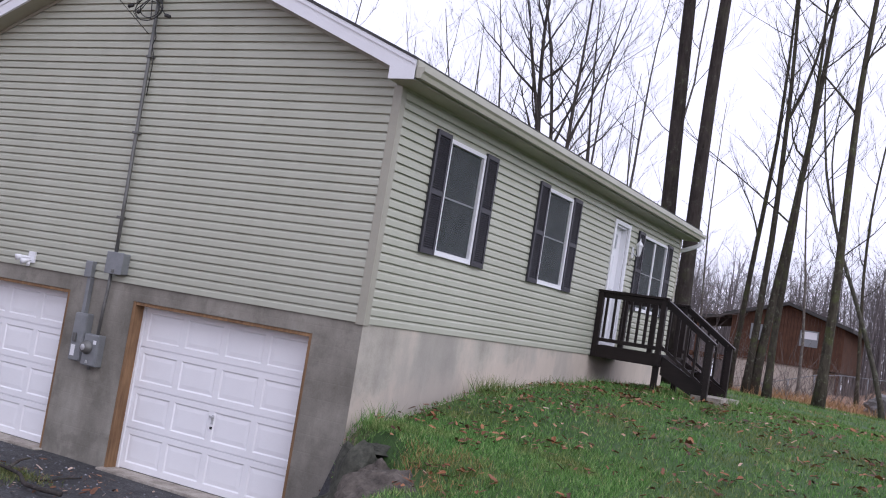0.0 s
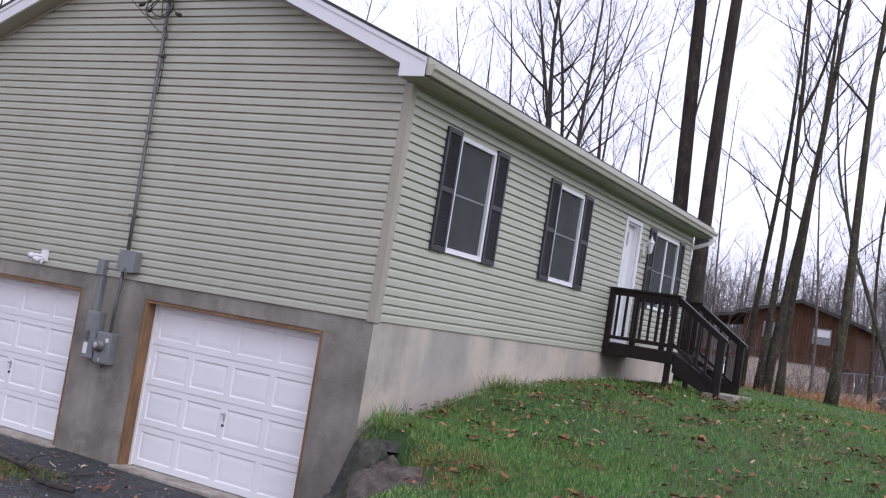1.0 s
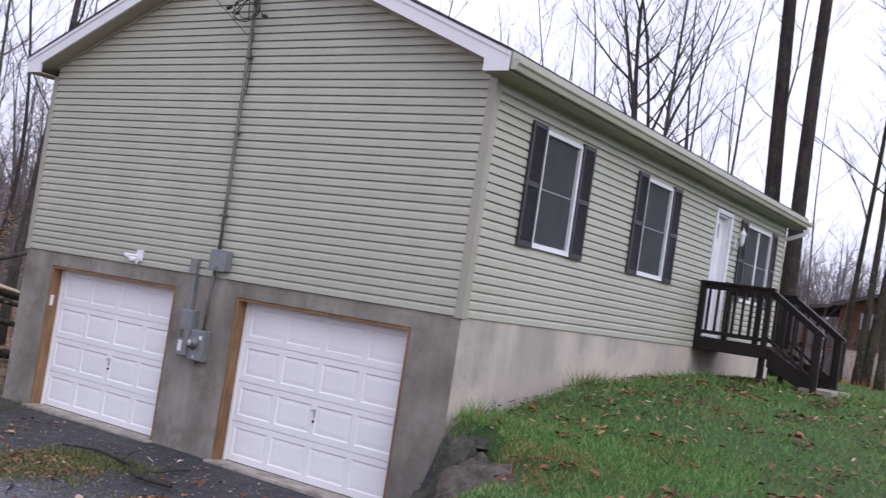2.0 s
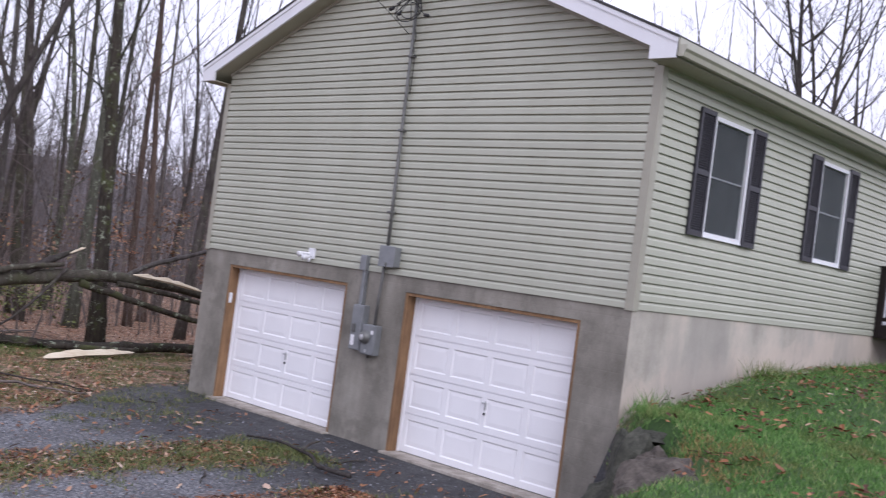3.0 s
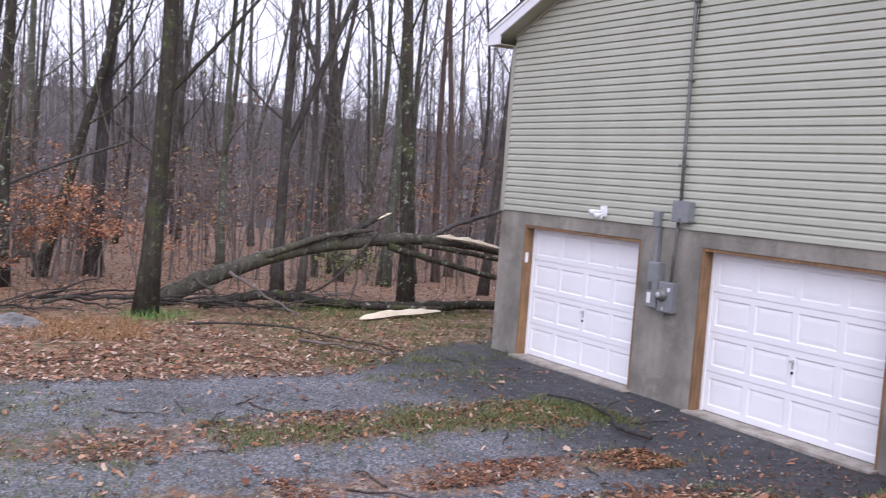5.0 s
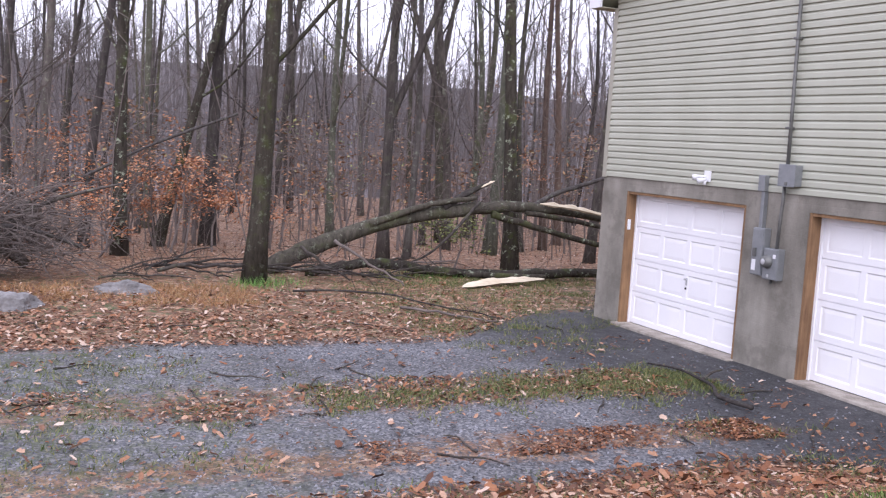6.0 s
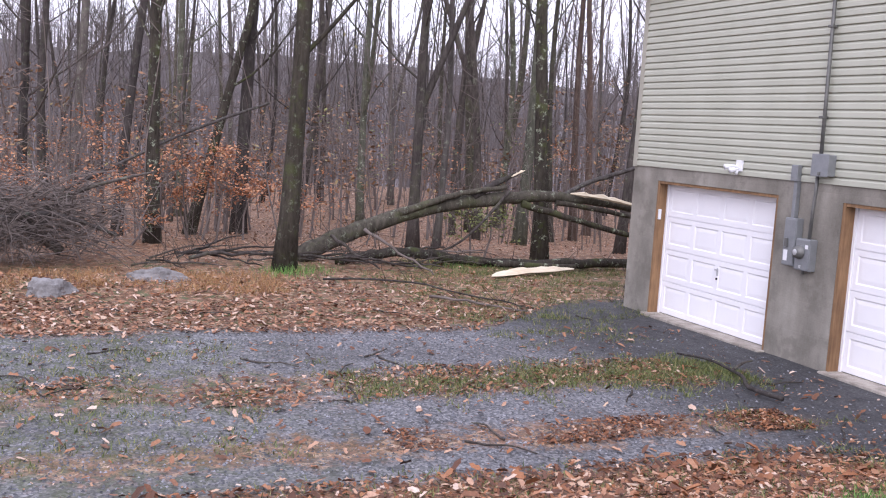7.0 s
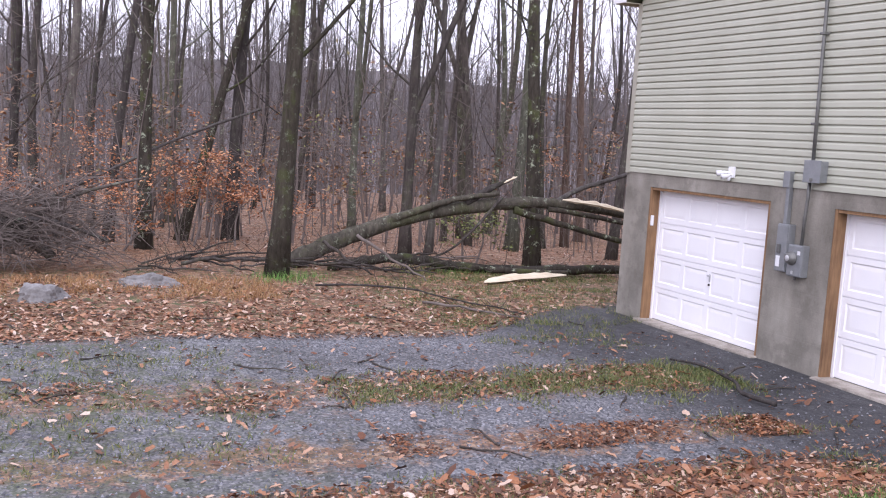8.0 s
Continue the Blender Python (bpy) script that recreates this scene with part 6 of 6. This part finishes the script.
def scatter_leaves():
    rnd = random.Random(61)
    s, rust = Soup(), Soup()

    def many(n, x0, x1, y0, y1, lo=0.035, hi=0.075, ok=None, lift=0.0, red=0.3):
        for _ in range(n):
            x, y = rnd.uniform(x0, x1), rnd.uniform(y0, y1)
            if ok is None or ok(x, y):
                drop_leaf(rust if rnd.random() < red else s, rnd, x, y, rnd.uniform(lo, hi), lift)

    def on_verge(x, y):
        return x < -6.3 - 2.0 * step(-3.6, -0.6, y) and rnd.random() < 1.0 - 0.07 * (y + 9)

    def patchy(x, y):
        return noise.noise((x * 0.8, y * 0.8, 2)) + rnd.uniform(-0.25, 0.25) > 0.0

    many(9500, -10.8, -6.3, -12, 0.5, 0.03, 0.085, ok=lambda x, y: on_verge(x, y) and noise.noise((x * 0.5, y * 0.5, 7)) > -0.45 + 0.06 * (y + 4), red=0.25)
    many(4200, -8.5, -6.15, -12, -1.0, 0.025, 0.075, ok=on_verge, red=0.25)
    many(9000, -26, -10.8, -13, 9, 0.035, 0.075)
    many(4000, -46, -24, -16, 22, 0.05, 0.09)
    many(6500, -4.4, -3.1, -11, -1.8, 0.02, 0.065, ok=patchy, red=0.5)
    many(8000, -2.1, -1.45, -6.2, -1.9, 0.018, 0.05, ok=patchy, red=0.9)
    many(560, -6.3, -0.9, -11, -0.4, 0.05, 0.1, red=0.15)
    many(1500, -6.3, -0.9, -11, -0.4, 0.015, 0.04, red=0.6)
    many(13000, -0.95, 1.6, -11, -1.7, 0.02, 0.062, ok=lambda x, y: (x < 0.1 or y < -2.6) and x > -0.95 + 0.5 * step(-2.6, -1.7, y), red=0.6)
    many(330, -0.95, 0.6, -9, -2.0, 0.07, 0.12, lift=0.02, red=0.6)
    many(420, -1.2, 0.3, -2.2, -0.1, 0.02, 0.05, ok=lambda x, y: x < 0.1, red=0.9)
    many(700, 0.3, 7.0, -3, 10, 0.035, 0.085, lift=0.03, red=0.8)
    for _ in range(170):
        x, y = rnd.uniform(0.4, 6.5), rnd.uniform(-2.0, 9)
        many(rnd.randint(5, 16), x - 0.2, x + 0.2, y - 0.2, y + 0.2, 0.035, 0.09, lift=0.028, red=0.92)
    many(420, 0.1, 1.8, 0.2, 7, 0.03, 0.07, lift=0.03, red=0.9)
    many(300, -2, 8, 10, 26, 0.05, 0.08)
    many(2600, -20, 18, 26, 56, 0.06, 0.11)
    tagged(new("fallen_leaves", s.mesh("fallen_leaves", LEAF, False)), "wet brown and tan oak leaves scattered over the ground", "leaves", "", "stuff")
    tagged(new("rust_leaves", rust.mesh("rust_leaves", LEAF_RUST, False)), "wet rust-red oak leaves in drifts on lawn and verge", "leaves", "", "stuff")


scatter_leaves()


def blade(s, rnd, x, y, h, w, leanby=0.5):
    z = height(x, y) - 0.004
    a = rnd.uniform(0, 6.283)
    cx, cy = math.cos(a) * w, math.sin(a) * w
    b = rnd.uniform(0, 6.283)
    k = rnd.uniform(0.1, leanby) * h
    s.poly((x - cx, y - cy, z), (x + cx, y + cy, z), (x + math.cos(b) * k, y + math.sin(b) * k, z + h))


def scatter_grass():
    rnd = random.Random(62)
    lawn, dry, weed = Soup(), Soup(), Soup()
    n = 0
    while n < 140000:
        y = -5 + 17 * rnd.random() ** 1.1
        x = rnd.uniform(0.05, 7.5)
        if 0.7 < y < 2.7 and x < 0.16 + 0.12 * rnd.random():
            n += 1
            continue
        if (y < 0 and height(x, y) < 0.5 + 0.15 * rnd.random()) or ((x - 0.72) ** 2 + (y + 0.68) ** 2 < 0.08) or ((x - 1.5) ** 2 + (y + 1.42) ** 2 < 0.12):
            n += 1
            continue
        blade(lawn, rnd, x, y, rnd.uniform(0.03, 0.07), rnd.uniform(0.003, 0.0058), 1.1)
        n += 1
    for _ in range(14000):
        x, y = rnd.uniform(0.3, 3.2), rnd.uniform(-1.6, 1.2)
        if (y < 0 and height(x, y) < 0.5 + 0.15 * rnd.random()) or (x - 0.72) ** 2 + (y + 0.68) ** 2 < 0.08 or (x - 1.5) ** 2 + (y + 1.42) ** 2 < 0.12:
            continue
        blade(lawn, rnd, x, y, rnd.uniform(0.03, 0.08), rnd.uniform(0.003, 0.005), 1.0)
    for _ in range(30000):
        x, y = rnd.uniform(-5, 9), rnd.uniform(11.6, 27)
        blade(lawn, rnd, x, y, rnd.uniform(0.05, 0.1), rnd.uniform(0.004, 0.008), 0.9)
    # taller growth against the foundation and at the steps
    for cx, cy, r, m, hh in ((0.16, 0.25, 0.14, 90, 0.22), (0.2, 2.9, 0.22, 300, 0.24), (0.25, 3.5, 0.3, 160, 0.15), (0.2, 5.2, 0.5, 260, 0.15), (0.2, 6.4, 0.4, 160, 0.13), (0.5, 7.2, 0.5, 160, 0.13),
                             (2.4, 7.6, 0.3, 260, 0.18), (1.5, 6.9, 0.4, 240, 0.16), (2.6, 8.6, 0.3, 200, 0.2), (0.4, -0.1, 0.12, 90, 0.15), (0.55, -0.2, 0.2, 160, 0.1), (1.15, -0.85, 0.18, 160, 0.08)):
        for _ in range(m):
            blade(lawn, rnd, max(0.03, rnd.gauss(cx, r * 0.6)), rnd.gauss(cy, r), hh * rnd.uniform(0.4, 1.25), 0.005, 1.1)
    # tufts on the drive's crown and the verge
    for _ in range(400):
        cx, cy = rnd.gauss(-3.7, 0.38), -1.2 - 5.0 * rnd.random() ** 1.4
        for _ in range(26):
            blade(weed, rnd, rnd.gauss(cx, 0.08), rnd.gauss(cy, 0.1), rnd.uniform(0.025, 0.075), rnd.uniform(0.004, 0.009), 1.5)
    for x0, x1, y0, y1, m in ((-11.5, -7.0, -3.5, 1.5, 420), (-7.5, -5.2, -3.4, -1.0, 70), (-6, -1.5, -11, -7, 200), (-1.0, 1.2, -9, -1.5, 210), (-2.2, -1.4, -3, -1, 18), (-13.4, -11.2, -2.2, 2.5, 420)):
        for _ in range(m):
            cx, cy = rnd.uniform(x0, x1), rnd.uniform(y0, y1)
            for _ in range(22):
                blade(weed, rnd, rnd.gauss(cx, 0.09), rnd.gauss(cy, 0.11), rnd.uniform(0.02, 0.075), rnd.uniform(0.004, 0.008), 1.4)
    for cx, cy, m in ((-11.3, -4.8, 340), (-11.6, -4.4, 200), (-12.4, -1.0, 300)):
        for _ in range(m):
            blade(lawn, rnd, rnd.gauss(cx, 0.25), rnd.gauss(cy, 0.3), rnd.uniform(0.06, 0.2), 0.005, 0.9)
    for _ in range(26):
        cx, cy = rnd.uniform(1.15, 2.1), rnd.uniform(-1.5, -0.5)
        for _ in range(26):
            blade(dry, rnd, rnd.gauss(cx, 0.1), rnd.gauss(cy, 0.1), rnd.uniform(0.03, 0.09), 0.004, 1.5)
    for _ in range(130):
        cx, cy = rnd.uniform(-11.2, -9.2), rnd.uniform(-11.0, -5.2)
        for _ in range(40):
            blade(dry, rnd, rnd.gauss(cx, 0.12), rnd.gauss(cy, 0.14), rnd.uniform(0.04, 0.17), 0.005, 1.6)
    for _ in range(230):
        cx, cy = rnd.uniform(-9, 10), rnd.uniform(25.5, 32)
        for _ in range(30):
            blade(dry, rnd, rnd.gauss(cx, 0.25), rnd.gauss(cy, 0.25), rnd.uniform(0.1, 0.45), 0.01, 1.2)
    tagged(new("grass", lawn.mesh("grass", GRASS, False)), "short wet green lawn grass with taller tufts", "grass", "", "stuff")
    tagged(new("weeds", weed.mesh("weeds", WEED, False)), "yellow-green weeds growing through the gravel and leaves", "weeds", "", "stuff")
    tagged(new("dry_grass", dry.mesh("dry_grass", DRY_GRASS, False)), "matted straw-coloured dry grass at the woods' edge", "dry grass", "", "stuff")


scatter_grass()


def scatter_gravel():
    rnd = random.Random(63)
    s = Soup()
    for _ in range(16000):
        x, y = rnd.uniform(-6.6, -0.8), rnd.uniform(-11, -0.15)
        if y > -2.4 + rnd.uniform(-0.6, 0.6) and rnd.random() < 0.75:
            continue
        z = height(x, y)
        r = rnd.uniform(0.008, 0.02)
        a = rnd.uniform(0, 6.28)
        ring = [(x + r * math.cos(a + k * 2.1) * rnd.uniform(0.7, 1.2), y + r * math.sin(a + k * 2.1) * rnd.uniform(0.7, 1.2), z) for k in range(3)]
        tip = (x + rnd.uniform(-0.4, 0.4) * r, y + rnd.uniform(-0.4, 0.4) * r, z + r * rnd.uniform(0.6, 1.0))
        b = len(s.v)
        s.v.extend(ring + [tip])
        s.f.extend([(b, b + 1, b + 3), (b + 1, b + 2, b + 3), (b + 2, b, b + 3)])
    k = Mat("crushed_stone", 0.75, 0, 0.4)
    k.color(k.ramp(k.island(), [(0.0, (0.06, 0.062, 0.07)), (0.7, (0.14, 0.145, 0.165)), (1.0, (0.3, 0.3, 0.33))]))
    tagged(new("gravel", s.mesh("gravel", k.m, False)), "wet blue-grey crushed stone on the drive", "gravel", "", "stuff")


scatter_gravel()


# ---- the neighbour's house ----
def build_neighbour():
    h = thing("neighbour_house", "brown plank-sided house on a pale block basement", "house")
    x0, x1, y0, y1 = -9.3, -2.4, 57.5, 68.0
    xm = (x0 + x1) / 2
    eave, peak, sill, foot = 5.85, 6.9, 3.2, 1.2
    part("basement", boxes((x0 + 0.1, x1 - 1.6, y0 + 0.1, y1 - 0.1, foot, sill)), PARGE, h, "pale block basement wall")
    part("post", boxes((x1 - 0.2, x1 - 0.05, y0 + 0.1, y0 + 0.25, foot, sill)), BROWN_WOOD, h)
    n = 34
    for i in range(n):
        a = x0 + (x1 - x0) * i / n
        b = x0 + (x1 - x0) * (i + 1) / n
        za, zb = (eave + (peak - eave) * (1 - abs((q - xm) / (x1 - xm))) for q in (a, b))
        bm = bmesh.new()
        prism(bm, [(a + 0.008, sill), (b - 0.008, sill), (b - 0.008, zb), (a + 0.008, za)], 1, y0 - 0.02, y0 + 0.06)
        part("siding_board", bm, BROWN_WOOD, h)
    part("wall", boxes((x0, x1, y0 + 0.06, y1, sill, eave)), BROWN_WOOD, h)
    for sgn in (-1, 1):
        xe = xm + sgn * (x1 - xm + 0.5)
        ze = eave - 0.5 * (peak - eave) / (x1 - xm)
        bm = bmesh.new()
        prism(bm, [(xm, peak + 0.02), (xe, ze + 0.02), (xe, ze + 0.24), (xm, peak + 0.24)], 1, y0 - 0.5, y1 + 0.4)
        part("roof", bm, SHINGLE, h)
    # porch roof on the left side
    bm = bmesh.new()
    prism(bm, [(x0 - 0.5, eave - 0.2), (x0 - 4.2, eave - 0.75), (x0 - 4.2, eave - 0.55), (x0 - 0.5, eave)], 1, y0 - 0.2, y1 - 2)
    part("porch_roof", bm, SHINGLE, h)
    for x in (x0 - 4.0, x0 - 2.2):
        part("porch_post", boxes((x, x + 0.15, y0, y0 + 0.15, foot, eave - 0.5)), BROWN_WOOD, h)
    part("deck", boxes((x0 - 4.1, x0, y0, y1 - 2, sill - 0.3, sill)), BROWN_WOOD, h)
    for xc in (-4.45, -7.5):
        w = part("window", boxes((xc - 0.55, xc + 0.55, y0 - 0.05, y0 - 0.021, 4.5, 4.58), (xc - 0.55, xc + 0.55, y0 - 0.05, y0 - 0.021, 5.42, 5.5), (xc - 0.55, xc - 0.47, y0 - 0.05, y0 - 0.021, 4.58, 5.42), (xc + 0.47, xc + 0.55, y0 - 0.05, y0 - 0.021, 4.58, 5.42)), GREY_METAL, h)
        part("blind", boxes((xc - 0.47, xc + 0.47, y0 - 0.03, y0 - 0.021, 4.98, 5.42)), WHITE_TRIM if xc > -6 else GREY_METAL, w)
        part("pane", boxes((xc - 0.47, xc + 0.47, y0 - 0.034, y0 - 0.021, 4.58, 4.98)), GREY_METAL, w)
    part("chimney", boxes((x1 - 1.3, x1 - 0.95, y0 + 3, y0 + 3.35, eave - 0.2, peak + 0.25)), CABLE, h, "dark chimney pipe")
    f = thing("chain_link_fence", "low chain-link fence posts and rail before the house", "fence")
    for i in range(9):
        x = -10.0 + i * 1.4
        tube_part("post", [(x, 52, height(x, 52) - 0.1), (x, 52, height(x, 52) + 1.2)], 0.04, GREY_METAL, f, 6)
    tube_part("top_rail", [(-10.0 + i * 1.4, 52, height(-10.0 + i * 1.4, 52) + 1.18) for i in range(9)], 0.03, GREY_METAL, f, 6)


build_neighbour()
